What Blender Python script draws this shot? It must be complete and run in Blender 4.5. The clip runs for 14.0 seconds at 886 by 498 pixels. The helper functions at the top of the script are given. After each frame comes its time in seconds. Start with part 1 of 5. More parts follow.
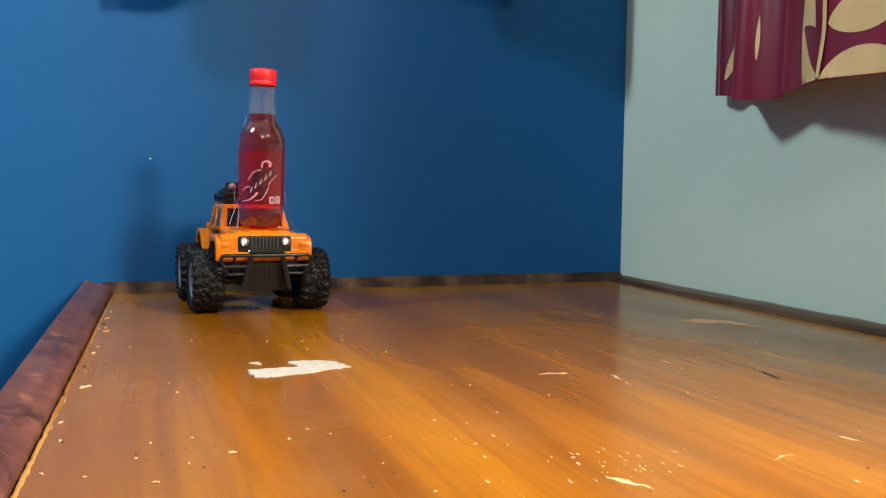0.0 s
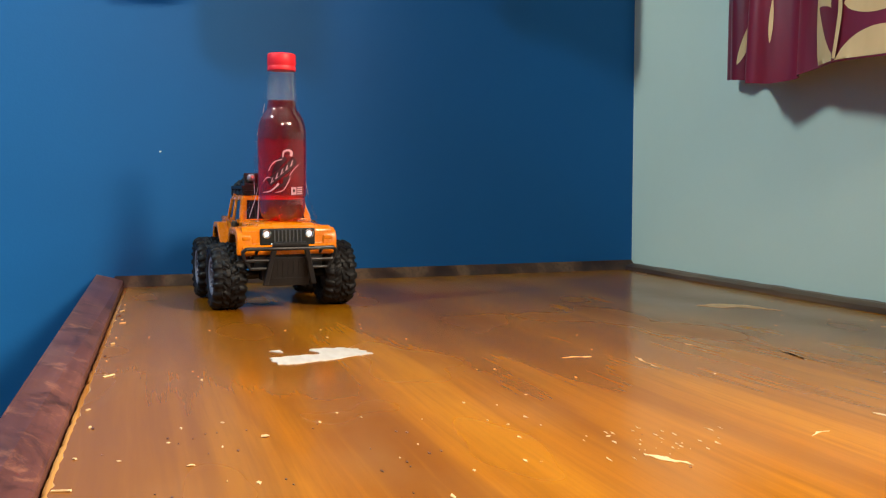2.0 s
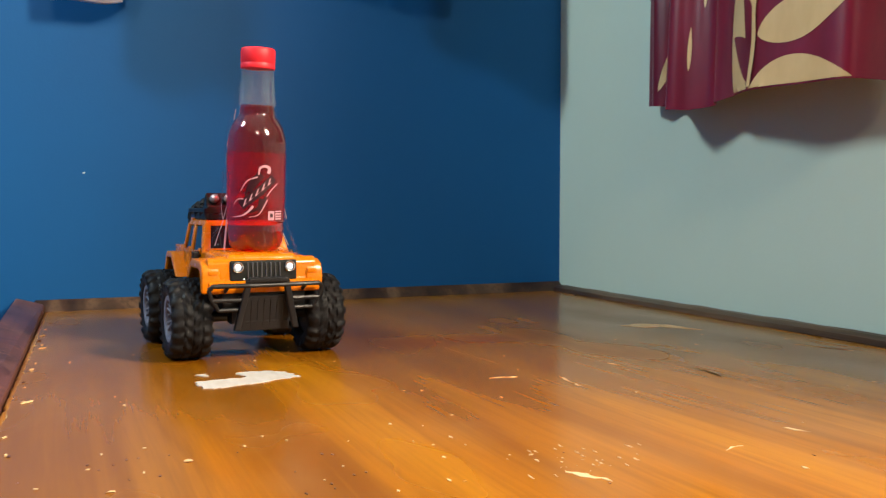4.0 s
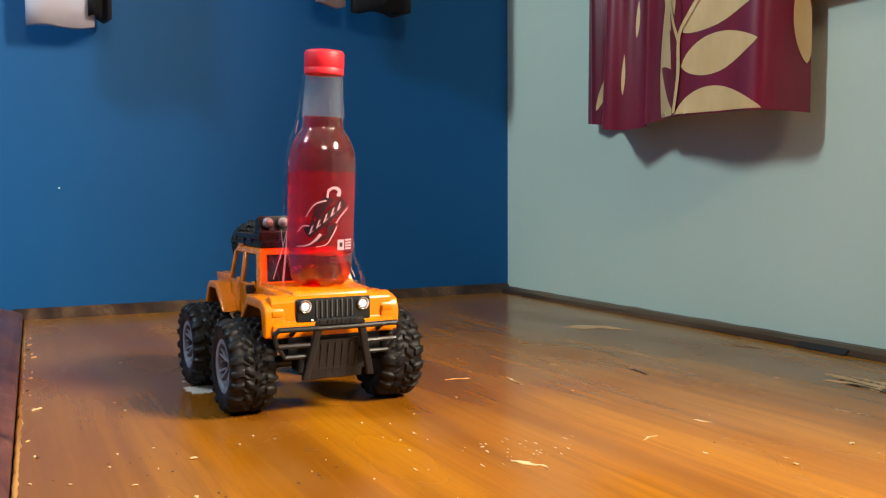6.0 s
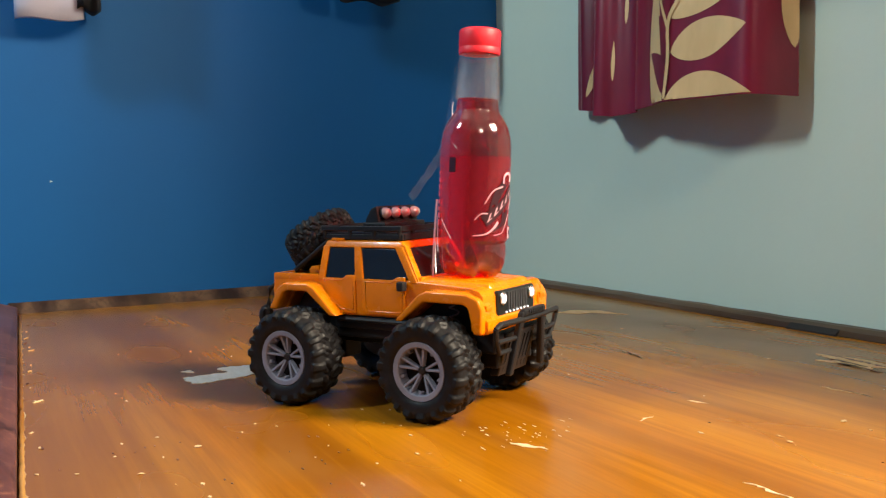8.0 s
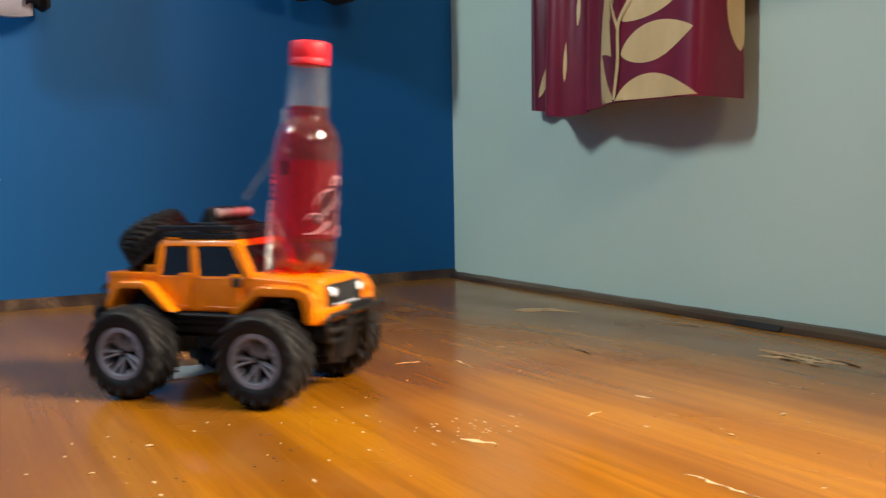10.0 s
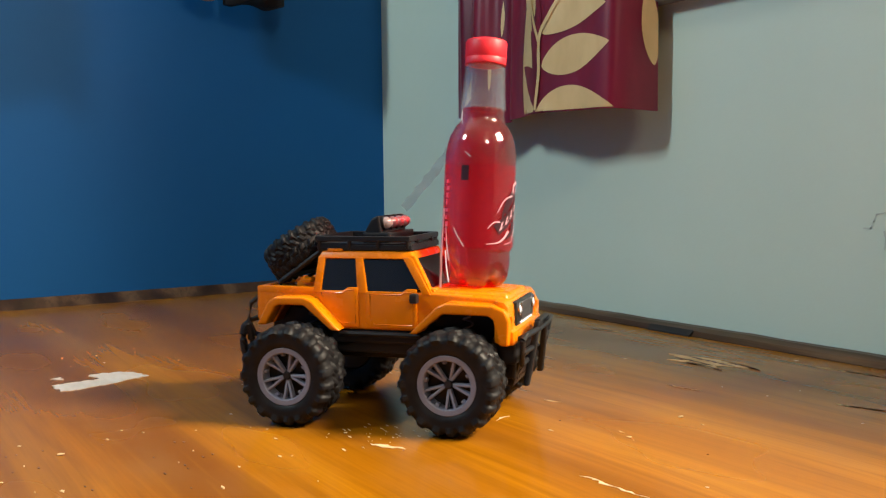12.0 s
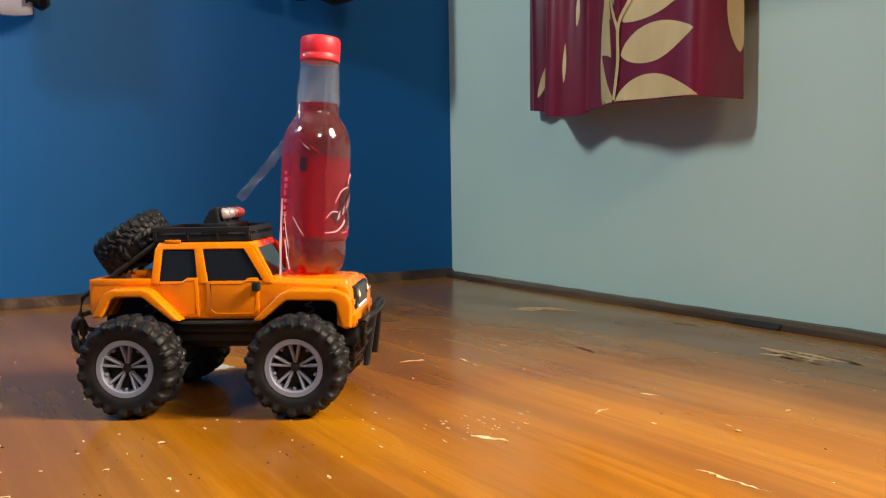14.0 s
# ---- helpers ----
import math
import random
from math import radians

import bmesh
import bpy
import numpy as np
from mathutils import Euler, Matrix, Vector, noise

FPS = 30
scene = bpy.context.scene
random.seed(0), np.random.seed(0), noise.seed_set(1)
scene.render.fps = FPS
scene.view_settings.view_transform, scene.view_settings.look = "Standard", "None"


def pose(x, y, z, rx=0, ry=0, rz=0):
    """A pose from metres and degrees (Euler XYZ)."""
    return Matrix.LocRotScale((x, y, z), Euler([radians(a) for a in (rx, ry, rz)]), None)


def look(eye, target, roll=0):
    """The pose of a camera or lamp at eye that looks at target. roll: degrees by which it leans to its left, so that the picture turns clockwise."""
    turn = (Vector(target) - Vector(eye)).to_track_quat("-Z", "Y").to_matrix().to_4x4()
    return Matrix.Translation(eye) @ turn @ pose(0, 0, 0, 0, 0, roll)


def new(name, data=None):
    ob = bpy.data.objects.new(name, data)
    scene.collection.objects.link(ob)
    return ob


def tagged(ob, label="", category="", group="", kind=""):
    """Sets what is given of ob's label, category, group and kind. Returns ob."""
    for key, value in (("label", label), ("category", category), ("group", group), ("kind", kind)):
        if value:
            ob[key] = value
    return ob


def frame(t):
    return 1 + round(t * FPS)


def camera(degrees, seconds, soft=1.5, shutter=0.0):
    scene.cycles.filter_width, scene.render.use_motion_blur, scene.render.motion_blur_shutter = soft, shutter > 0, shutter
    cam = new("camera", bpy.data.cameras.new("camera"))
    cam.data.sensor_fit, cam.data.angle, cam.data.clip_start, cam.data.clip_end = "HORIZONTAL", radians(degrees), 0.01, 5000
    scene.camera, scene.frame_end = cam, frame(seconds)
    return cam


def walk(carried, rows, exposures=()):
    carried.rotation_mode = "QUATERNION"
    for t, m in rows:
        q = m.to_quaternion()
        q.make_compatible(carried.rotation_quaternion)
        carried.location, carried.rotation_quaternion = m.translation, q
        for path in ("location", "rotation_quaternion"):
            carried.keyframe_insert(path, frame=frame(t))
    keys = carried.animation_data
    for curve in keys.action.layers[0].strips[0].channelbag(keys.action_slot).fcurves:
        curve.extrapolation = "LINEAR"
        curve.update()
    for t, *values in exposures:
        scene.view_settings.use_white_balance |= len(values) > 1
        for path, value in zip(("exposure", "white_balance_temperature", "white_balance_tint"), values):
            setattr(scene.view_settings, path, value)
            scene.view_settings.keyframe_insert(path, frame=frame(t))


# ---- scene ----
cam = camera(52.0, 14.0, soft=1.15, shutter=0.5)
PATH = [
    (0, (-0.8560, -1.4922, 0.1676), (-0.3785, -0.0842, 0.0678), 0.7),
    (0.5, (-0.8597, -1.4855, 0.1624), (-0.3822, -0.0782, 0.0529), 0.1),
    (1, (-0.8657, -1.4848, 0.1579), (-0.3889, -0.0775, 0.0477), -0.1),
    (1.5, (-0.8739, -1.4811, 0.1557), (-0.4023, -0.0715, 0.0447), -0.1),
    (2, (-0.8731, -1.4818, 0.1565), (-0.3956, -0.0745, 0.0507), -0.1),
    (2.5, (-0.8731, -1.4840, 0.1572), (-0.3814, -0.0812, 0.0589), -0.1),
    (3, (-0.8724, -1.4885, 0.1579), (-0.3606, -0.0924, 0.0685), -0.2),
    (3.5, (-0.8709, -1.4907, 0.1572), (-0.3323, -0.1036, 0.0760), -0.2),
    (4, (-0.8709, -1.4907, 0.1572), (-0.2898, -0.1199, 0.0872), 0),
    (4.2, (-0.8687, -1.4960, 0.1579), (-0.2667, -0.1341, 0.0916), 0.1),
    (6.3, (-0.9283, -1.5906, 0.1907), (-0.2734, -0.2548, 0.1036), -0.3),
    (6.5, (-0.9305, -1.5883, 0.1900), (-0.2920, -0.2451, 0.0961), -0.4),
    (7, (-0.9439, -1.5742, 0.1907), (-0.3315, -0.2205, 0.0857), -0.7),
    (7.5, (-0.9432, -1.5772, 0.1877), (-0.3174, -0.2287, 0.0812), -1),
    (7.7, (-0.9320, -1.5898, 0.1892), (-0.2883, -0.2503, 0.0842), -1.1),
    (9.8, (-0.9394, -1.5958, 0.1877), (-0.2146, -0.2980, 0.0797), -1),
    (10, (-0.9327, -1.6025, 0.1900), (-0.2019, -0.3084, 0.0827), -1),
    (10.5, (-0.9007, -1.6420, 0.2012), (-0.1185, -0.3777, 0.1013), -1),
    (11, (-0.8970, -1.6509, 0.1967), (-0.0954, -0.3993, 0.0946), -1.1),
    (11.5, (-0.9141, -1.6353, 0.1915), (-0.0983, -0.3926, 0.0872), -1),
    (12, (-0.9231, -1.6330, 0.1989), (-0.1103, -0.3889, 0.0916), -0.6),
    (12.5, (-0.9305, -1.6211, 0.1967), (-0.1453, -0.3591, 0.0924), -0.5),
    (13, (-0.9372, -1.6107, 0.1930), (-0.1788, -0.3323, 0.0879), -0.5),
    (13.5, (-0.9462, -1.6032, 0.1922), (-0.2056, -0.3144, 0.0842), -0.6),
    (14, (-0.9491, -1.5995, 0.1892), (-0.2034, -0.3136, 0.0819), -0.9),
]
walk(cam, [(t, look(e, g, r)) for t, e, g, r in PATH], [(0.0, 0.05), (4.2, -0.01), (6.5, -0.14), (7.5, -0.07), (10.0, -0.20), (14.0, -0.20)])

# ---- world and light ----
world = bpy.data.worlds.new("world")
scene.world = world
world.use_nodes = True
wn = world.node_tree.nodes
sky = wn.new("ShaderNodeTexSky")
sky.sky_type, sky.sun_disc = "NISHITA", False
sky.sun_elevation, sky.sun_rotation = radians(40), radians(110)
wn["Background"].inputs["Strength"].default_value = 0.06
world.node_tree.links.new(sky.outputs[0], wn["Background"].inputs["Color"])


def area(name, eye, target, size_x, size_y, power, colour):
    data = bpy.data.lights.new(name, "AREA")
    data.shape, data.size, data.size_y, data.energy, data.color = "RECTANGLE", size_x, size_y, power, colour
    ob = new(name, data)
    ob.matrix_world = look(eye, target)
    return ob


# cool tube lamp high on the far side, an unseen warm fill added behind the camera to lift the blue wall, daylight that
# comes in by the open half of the window
area("tube_light", (-2.00, -0.56, 1.50), (0.0, -0.45, 0.3), 0.12, 0.30, 24.0, (0.78, 0.95, 0.97))
area("bulb_light", (-1.00, -3.15, 1.70), (-0.4, -0.2, 0.3), 0.50, 0.30, 19.0, (1.0, 0.82, 0.60))
area("window_light", (0.62, -2.21, 1.45), (-0.5, -0.9, 0.0), 0.62, 0.50, 168.0, (1.0, 0.85, 0.64))


# ---- materials ----
def material(name, colour, rough=0.5, metal=0.0, **more):
    m = bpy.data.materials.new(name)
    m.use_nodes = True
    b = m.node_tree.nodes["Principled BSDF"]
    b.inputs["Base Color"].default_value = (*colour, 1)
    b.inputs["Roughness"].default_value = rough
    b.inputs["Metallic"].default_value = metal
    for key, value in more.items():
        b.inputs[key.replace("_", " ")].default_value = value
    return m


def node(m, kind, **values):
    n = m.node_tree.nodes.new("ShaderNode" + kind)
    for key, value in values.items():
        n.inputs[key.replace("_", " ")].default_value = value
    return n


def join(m, a, b):
    m.node_tree.links.new(a, b)


def coords(m, scale, kind="Object"):
    """Texture places, stretched by scale."""
    c, p = node(m, "TexCoord"), node(m, "Mapping")
    p.inputs["Scale"].default_value = scale
    join(m, c.outputs[kind], p.inputs["Vector"])
    return p.outputs["Vector"]


def noise_of(m, scale, size, detail=4.0, rough=0.55, kind="Object", distortion=0.0):
    n = node(m, "TexNoise", Scale=size, Detail=detail, Roughness=rough, Distortion=distortion)
    join(m, coords(m, scale, kind), n.inputs["Vector"])
    return n.outputs["Fac"]


def ramp(m, fac, stops):
    r = node(m, "ValToRGB")
    e = r.color_ramp.elements
    while len(e) < len(stops):
        e.new(0.5)
    for el, (at, colour) in zip(e, stops):
        el.position, el.color = at, (*colour, 1) if len(colour) == 3 else colour
    join(m, fac, r.inputs["Fac"])
    return r.outputs["Color"]


def mixed(m, fac, a, b, blend="MIX"):
    x = m.node_tree.nodes.new("ShaderNodeMix")
    x.data_type, x.blend_type = "RGBA", blend
    for socket, value in ((x.inputs[0], fac), (x.inputs[6], a), (x.inputs[7], b)):
        if isinstance(value, (int, float)):
            socket.default_value = value
        elif isinstance(value, tuple):
            socket.default_value = (*value, 1)
        else:
            join(m, value, socket)
    return x.outputs[2]


def shade(m, colour=None, rough=None, bump=None, strength=0.2, distance=0.002):
    b = m.node_tree.nodes["Principled BSDF"]
    if colour is not None:
        join(m, colour, b.inputs["Base Color"])
    if rough is not None:
        join(m, rough, b.inputs["Roughness"])
    if bump is not None:
        n = node(m, "Bump", Strength=strength, Distance=distance)
        join(m, bump, n.inputs["Height"])
        join(m, n.outputs["Normal"], b.inputs["Normal"])
    return m


def wall_paint(name, colour, dark):
    m = material(name, colour, 0.55, Specular_IOR_Level=0.28)
    broad = noise_of(m, (1, 1, 1), 2.2, 3)
    fine = noise_of(m, (1, 1, 1), 60, 5)
    c = ramp(m, broad, ((0.3, dark), (0.7, colour)))
    c = mixed(m, 0.10, c, ramp(m, fine, ((0.35, dark), (0.65, colour))))
    roller = noise_of(m, (1, 1, 1), 260, 3)
    return shade(m, c, ramp(m, broad, ((0.3, (0.5,) * 3), (0.7, (0.62,) * 3))), roller, 0.12, 0.0012)


BLUE = wall_paint("blue_wall_paint", (0.0030, 0.112, 0.345), (0.0026, 0.094, 0.296))
MINT = wall_paint("mint_wall_paint", (0.63, 0.76, 0.665), (0.58, 0.71, 0.615))
WHITE = wall_paint("white_wall_paint", (0.75, 0.74, 0.70), (0.68, 0.67, 0.63))


def varnished_wood(name, stops, rough=(0.22, 0.42), across=9.0, seam=None, rings=7.0, blotch=0.0):
    """Flat-sawn veneer under worn varnish, its grain along y; seam: where a browner board ends."""
    m = material(name, stops[0][1], 0.3, Specular_IOR_Level=0.30)
    # the grain swings gently from side to side
    swing = node(m, "TexNoise", Scale=2.2, Detail=1.0)
    join(m, coords(m, (0.8, 0.7, 1.0)), swing.inputs["Vector"])
    bent = node(m, "VectorMath")
    bent.operation = "MULTIPLY_ADD"
    bent.inputs[1].default_value = (0.075, 0.0, 0.0)
    join(m, swing.outputs["Color"], bent.inputs[0])
    join(m, coords(m, (1, 1, 1)), bent.inputs[2])

    def grain(scale):
        p = node(m, "Mapping")
        p.inputs["Scale"].default_value = scale
        join(m, bent.outputs[0], p.inputs["Vector"])
        return p.outputs["Vector"]

    broad = node(m, "TexNoise", Scale=across, Detail=0.6, Roughness=0.4, Distortion=0.0)
    join(m, grain((1.0, 0.075, 1.0)), broad.inputs["Vector"])
    c = ramp(m, broad.outputs["Fac"], stops)
    # growth rings: a slow rise to a dark line that ends sharply
    many = m.node_tree.nodes.new("ShaderNodeMath")
    many.operation = "MULTIPLY"
    many.inputs[1].default_value = rings
    join(m, broad.outputs["Fac"], many.inputs[0])
    saw = m.node_tree.nodes.new("ShaderNodeMath")
    saw.operation = "FRACT"
    join(m, many.outputs[0], saw.inputs[0])
    c = mixed(m, ramp(m, saw.outputs[0], ((0.0, (0.0,) * 3), (0.35, (0.05,) * 3), (0.80, (0.36,) * 3), (1.0, (0.0,) * 3))), c, stops[0][1])
    streaks = node(m, "TexNoise", Scale=across * 5.5, Detail=5.0, Roughness=0.62, Distortion=0.2)
    join(m, grain((1.0, 0.030, 1.0)), streaks.inputs["Vector"])
    streak = streaks.outputs["Fac"]
    c = mixed(m, ramp(m, streak, ((0.48, (0.0,) * 3), (0.66, (0.58,) * 3))), c, stops[0][1])
    c = mixed(m, ramp(m, streak, ((0.30, (0.30,) * 3), (0.44, (0.0,) * 3))), c, stops[-1][1])
    fine = noise_of(m, (1.0, 0.03, 1.0), 260, 4, 0.65)
    c = mixed(m, ramp(m, fine, ((0.45, (0.0,) * 3), (0.66, (0.30,) * 3))), c, stops[0][1])
    if seam is not None:
        sep = node(m, "SeparateXYZ")
        join(m, coords(m, (1, 1, 1)), sep.inputs[0])
        edge_at = node(m, "MapRange")
        edge_at.inputs[1].default_value, edge_at.inputs[2].default_value = seam - 0.02, seam + 0.012
        edge_at.inputs[3].default_value, edge_at.inputs[4].default_value = 0.45, 0.0
        join(m, sep.outputs[0], edge_at.inputs[0])
        c = mixed(m, edge_at.outputs[0], c, (0.18, 0.080, 0.030))
    haze = noise_of(m, (1, 0.45, 1), 14, 3, 0.5)
    c = mixed(m, ramp(m, haze, ((0.50, (0.0,) * 3), (0.75, (0.08,) * 3))), c, (0.52, 0.33, 0.15))
    if blotch:
        # stain worn through in patches, pale in places and near black in others
        stain = noise_of(m, (1, 0.8, 1), 26, 6, 0.68, distortion=0.6)
        c = mixed(m, ramp(m, stain, ((0.34, (blotch,) * 3), (0.47, (0.0,) * 3))), c, (0.018, 0.008, 0.008))
        c = mixed(m, ramp(m, noise_of(m, (1, 1, 1), 48, 7, 0.74, distortion=0.4), ((0.55, (0.0,) * 3), (0.74, (blotch * 0.8,) * 3))), c, (0.40, 0.17, 0.10))
    worn = noise_of(m, (1, 0.6, 1), 8.0, 1.5, 0.5)
    r = ramp(m, worn, ((0.3, (rough[0],) * 3), (0.7, (rough[1],) * 3)))
    return shade(m, c, r, fine, 0.012, 0.0003)


TABLE = varnished_wood("orange_varnished_veneer", ((0.30, (0.205, 0.066, 0.002)), (0.50, (0.345, 0.121, 0.003)), (0.70, (0.43, 0.166, 0.004))), (0.16, 0.31), 11.0, seam=-0.795)
FRAME = varnished_wood("dark_stained_frame", ((0.34, (0.060, 0.022, 0.018)), (0.50, (0.145, 0.050, 0.034)), (0.64, (0.33, 0.140, 0.088))), (0.32, 0.55), 16.0)
BOARD = varnished_wood("worn_dark_edge_stain", ((0.34, (0.064, 0.024, 0.022)), (0.50, (0.135, 0.050, 0.040)), (0.64, (0.25, 0.102, 0.070))), (0.30, 0.50), 16.0, blotch=0.75)
LIP = varnished_wood("brown_trim_wood", ((0.34, (0.030, 0.014, 0.008)), (0.50, (0.080, 0.038, 0.020)), (0.64, (0.17, 0.090, 0.046))), (0.3, 0.5), 24.0)
DARKWOOD = material("near_black_wood", (0.016, 0.013, 0.013), 0.7)
RAWWOOD = material("bare_pale_wood", (0.62, 0.42, 0.22), 0.8)
shade(RAWWOOD, ramp(RAWWOOD, noise_of(RAWWOOD, (1, 0.1, 1), 220, 4), ((0.3, (0.50, 0.31, 0.14)), (0.7, (0.70, 0.50, 0.28)))))
PEEL = material("bare_white_patch", (0.80, 0.74, 0.66), 0.7)
shade(PEEL, ramp(PEEL, noise_of(PEEL, (1, 0.3, 1), 120, 4), ((0.3, (0.45, 0.40, 0.35)), (0.6, (0.53, 0.49, 0.46)))))
FLOORTILE = material("grey_floor", (0.30, 0.28, 0.26), 0.5)
shade(FLOORTILE, ramp(FLOORTILE, noise_of(FLOORTILE, (1, 1, 1), 9, 5), ((0.3, (0.24, 0.22, 0.20)), (0.7, (0.34, 0.32, 0.30)))))

ORANGE = material("orange_plastic", (0.72, 0.190, 0.001), 0.24, Coat_Weight=0.25, Coat_Roughness=0.06, Specular_IOR_Level=0.32)
shade(ORANGE, ramp(ORANGE, noise_of(ORANGE, (1, 1, 1), 30, 4), ((0.3, (0.67, 0.172, 0.001)), (0.7, (0.75, 0.202, 0.001)))),
      ramp(ORANGE, noise_of(ORANGE, (1, 1, 1), 55, 5), ((0.35, (0.20,) * 3), (0.7, (0.33,) * 3))))
BLACK = material("black_plastic", (0.012, 0.012, 0.014), 0.42, Specular_IOR_Level=0.32)
shade(BLACK, None, ramp(BLACK, noise_of(BLACK, (1, 1, 1), 60, 4), ((0.35, (0.34,) * 3), (0.7, (0.52,) * 3))), noise_of(BLACK, (1, 1, 1), 900, 2), 0.08, 0.0003)
RUBBER = material("black_rubber", (0.012, 0.012, 0.014), 0.6, Specular_IOR_Level=0.22)
shade(RUBBER, ramp(RUBBER, noise_of(RUBBER, (1, 1, 1), 70, 5, 0.7), ((0.40, (0.005, 0.005, 0.006)), (0.75, (0.015, 0.014, 0.016)))),
      ramp(RUBBER, noise_of(RUBBER, (1, 1, 1), 45, 4), ((0.3, (0.42,) * 3), (0.7, (0.62,) * 3))), noise_of(RUBBER, (1, 1, 1), 500, 3), 0.15, 0.0004)
SILVER = material("grey_rim_plastic", (0.27, 0.262, 0.32), 0.50, 0.0)
shade(SILVER, ramp(SILVER, noise_of(SILVER, (1, 1, 1), 80, 4), ((0.3, (0.15, 0.158, 0.215)), (0.7, (0.195, 0.203, 0.27)))))
CHROME = material("chrome", (0.85, 0.83, 0.82), 0.16, 1.0)
# pink tinge in the roof lamp colour paints the red bottle's reflection
LAMPGLASS = material("pale_lamp_plastic", (0.62, 0.50, 0.50), 0.18, 0.55, Coat_Weight=0.5)
TINT = material("tinted_window", (0.010, 0.011, 0.013), 0.10, Coat_Weight=0.4)
GRILLE = material("grille_black", (0.012, 0.014, 0.014), 0.30)
GLOW = material("lit_headlamp", (0.8, 0.85, 1.0), 0.2, Emission_Color=(0.72, 0.82, 1.0, 1), Emission_Strength=0.3)
GRILLEBAR = material("grille_bar_grey", (0.11, 0.11, 0.12), 0.35, 0.4)
LEDDOT = material("lit_grille_dot", (0.8, 0.85, 0.9), 0.3, Emission_Color=(0.8, 0.9, 1.0, 1), Emission_Strength=0.8)
REDCAP = material("red_cap_plastic", (0.84, 0.018, 0.034), 0.48, Subsurface_Weight=0.05)
def clear_film(name, colour, edge, gloss_rough, bend=0.0, milk=0.0, milk_colour=(1, 1, 1), wobble=0.25, base=0.035):
    """Clear plastic or liquid: it tints what shows through, bends some of it, scatters a little and keeps its gloss."""
    m = bpy.data.materials.new(name)
    m.use_nodes = True
    t = m.node_tree
    t.nodes.remove(t.nodes["Principled BSDF"])

    def blend(fac, one, two):
        mix = node(m, "MixShader")
        if isinstance(fac, float):
            mix.inputs[0].default_value = fac
        else:
            join(m, fac, mix.inputs[0])
        join(m, one, mix.inputs[1])
        join(m, two, mix.inputs[2])
        return mix.outputs[0]

    clear = node(m, "BsdfTransparent")
    clear.inputs["Color"].default_value = (*colour, 1)
    out = clear.outputs[0]
    if bend:
        lens = node(m, "BsdfRefraction", IOR=1.33, Roughness=0.0)
        lens.inputs["Color"].default_value = (*colour, 1)
        out = blend(bend, out, lens.outputs[0])
    if milk:
        d, tr = node(m, "BsdfDiffuse"), node(m, "BsdfTranslucent")
        d.inputs["Color"].default_value = tr.inputs["Color"].default_value = (*milk_colour, 1)
        out = blend(milk, out, blend(0.5, d.outputs[0], tr.outputs[0]))
    g = node(m, "BsdfGlossy", Roughness=gloss_rough)
    bump = node(m, "Bump", Strength=wobble, Distance=0.001)
    join(m, noise_of(m, (1, 1, 0.5), 120, 3), bump.inputs["Height"])
    join(m, bump.outputs["Normal"], g.inputs["Normal"])
    w = node(m, "LayerWeight", Blend=0.35)
    gain = m.node_tree.nodes.new("ShaderNodeMath")
    gain.operation = "MULTIPLY_ADD"
    gain.inputs[1].default_value, gain.inputs[2].default_value = edge, base
    join(m, w.outputs["Facing"], gain.inputs[0])
    out = blend(gain.outputs[0], out, g.outputs[0])
    join(m, out, t.nodes["Material Output"].inputs["Surface"])
    return m


PET = clear_film("clear_bottle_plastic", (0.97, 0.97, 0.98), 0.40, 0.04, milk=0.028, milk_colour=(0.9, 0.9, 0.95), base=0.03)
TAPE = clear_film("clear_tape", (0.98, 0.98, 0.985), 0.10, 0.10, milk=0.015, milk_colour=(0.85, 0.88, 0.95), wobble=0.3, base=0.010)
NECKTAPE = clear_film("wrinkled_clear_tape", (0.95, 0.95, 0.96), 0.30, 0.08, milk=0.07, milk_colour=(0.85, 0.86, 0.92), wobble=0.5, base=0.05)
DULLTAPE = clear_film("dull_tape", (0.85, 0.85, 0.87), 0.03, 0.5, milk=0.22, milk_colour=(0.30, 0.30, 0.36))
LABELRED = clear_film("red_label_film", (0.98, 0.66, 0.66), 0.12, 0.14, milk=0.11, milk_colour=(0.98, 0.022, 0.075))
LIQUID = clear_film("red_drink", (1.0, 0.055, 0.105), 0.08, 0.03, bend=0.30, milk=0.055, milk_colour=(1.0, 0.006, 0.040), wobble=0.0)
INKDARK = material("dark_label_ink", (0.035, 0.006, 0.012), 0.4)
INKROSE = material("rose_label_ink", (0.80, 0.13, 0.20), 0.4)
INKPALE = material("pale_label_ink", (0.62, 0.36, 0.42), 0.4)
MAROON = material("maroon_satin", (0.22, 0.010, 0.030), 0.30, Sheen_Weight=0.25, Sheen_Roughness=0.4)
shade(MAROON, ramp(MAROON, noise_of(MAROON, (1, 1, 0.3), 16, 4), ((0.3, (0.14, 0.006, 0.020)), (0.7, (0.25, 0.011, 0.036)))),
      None, noise_of(MAROON, (1, 1, 1), 700, 2), 0.12, 0.0004)
CREAM = material("cream_satin_print", (0.66, 0.48, 0.28), 0.36)
shade(CREAM, ramp(CREAM, noise_of(CREAM, (1, 1, 0.4), 22, 4), ((0.3, (0.66, 0.45, 0.20)), (0.7, (0.82, 0.58, 0.28)))),
      None, noise_of(CREAM, (1, 1, 1), 700, 2), 0.12, 0.0004)
LAVENDER = material("pale_lavender_cotton", (0.62, 0.60, 0.74), 0.85)
shade(LAVENDER, None, None, noise_of(LAVENDER, (1, 1, 1), 500, 3), 0.3, 0.0005)
DARKCLOTH = material("black_cotton", (0.012, 0.013, 0.018), 0.9)
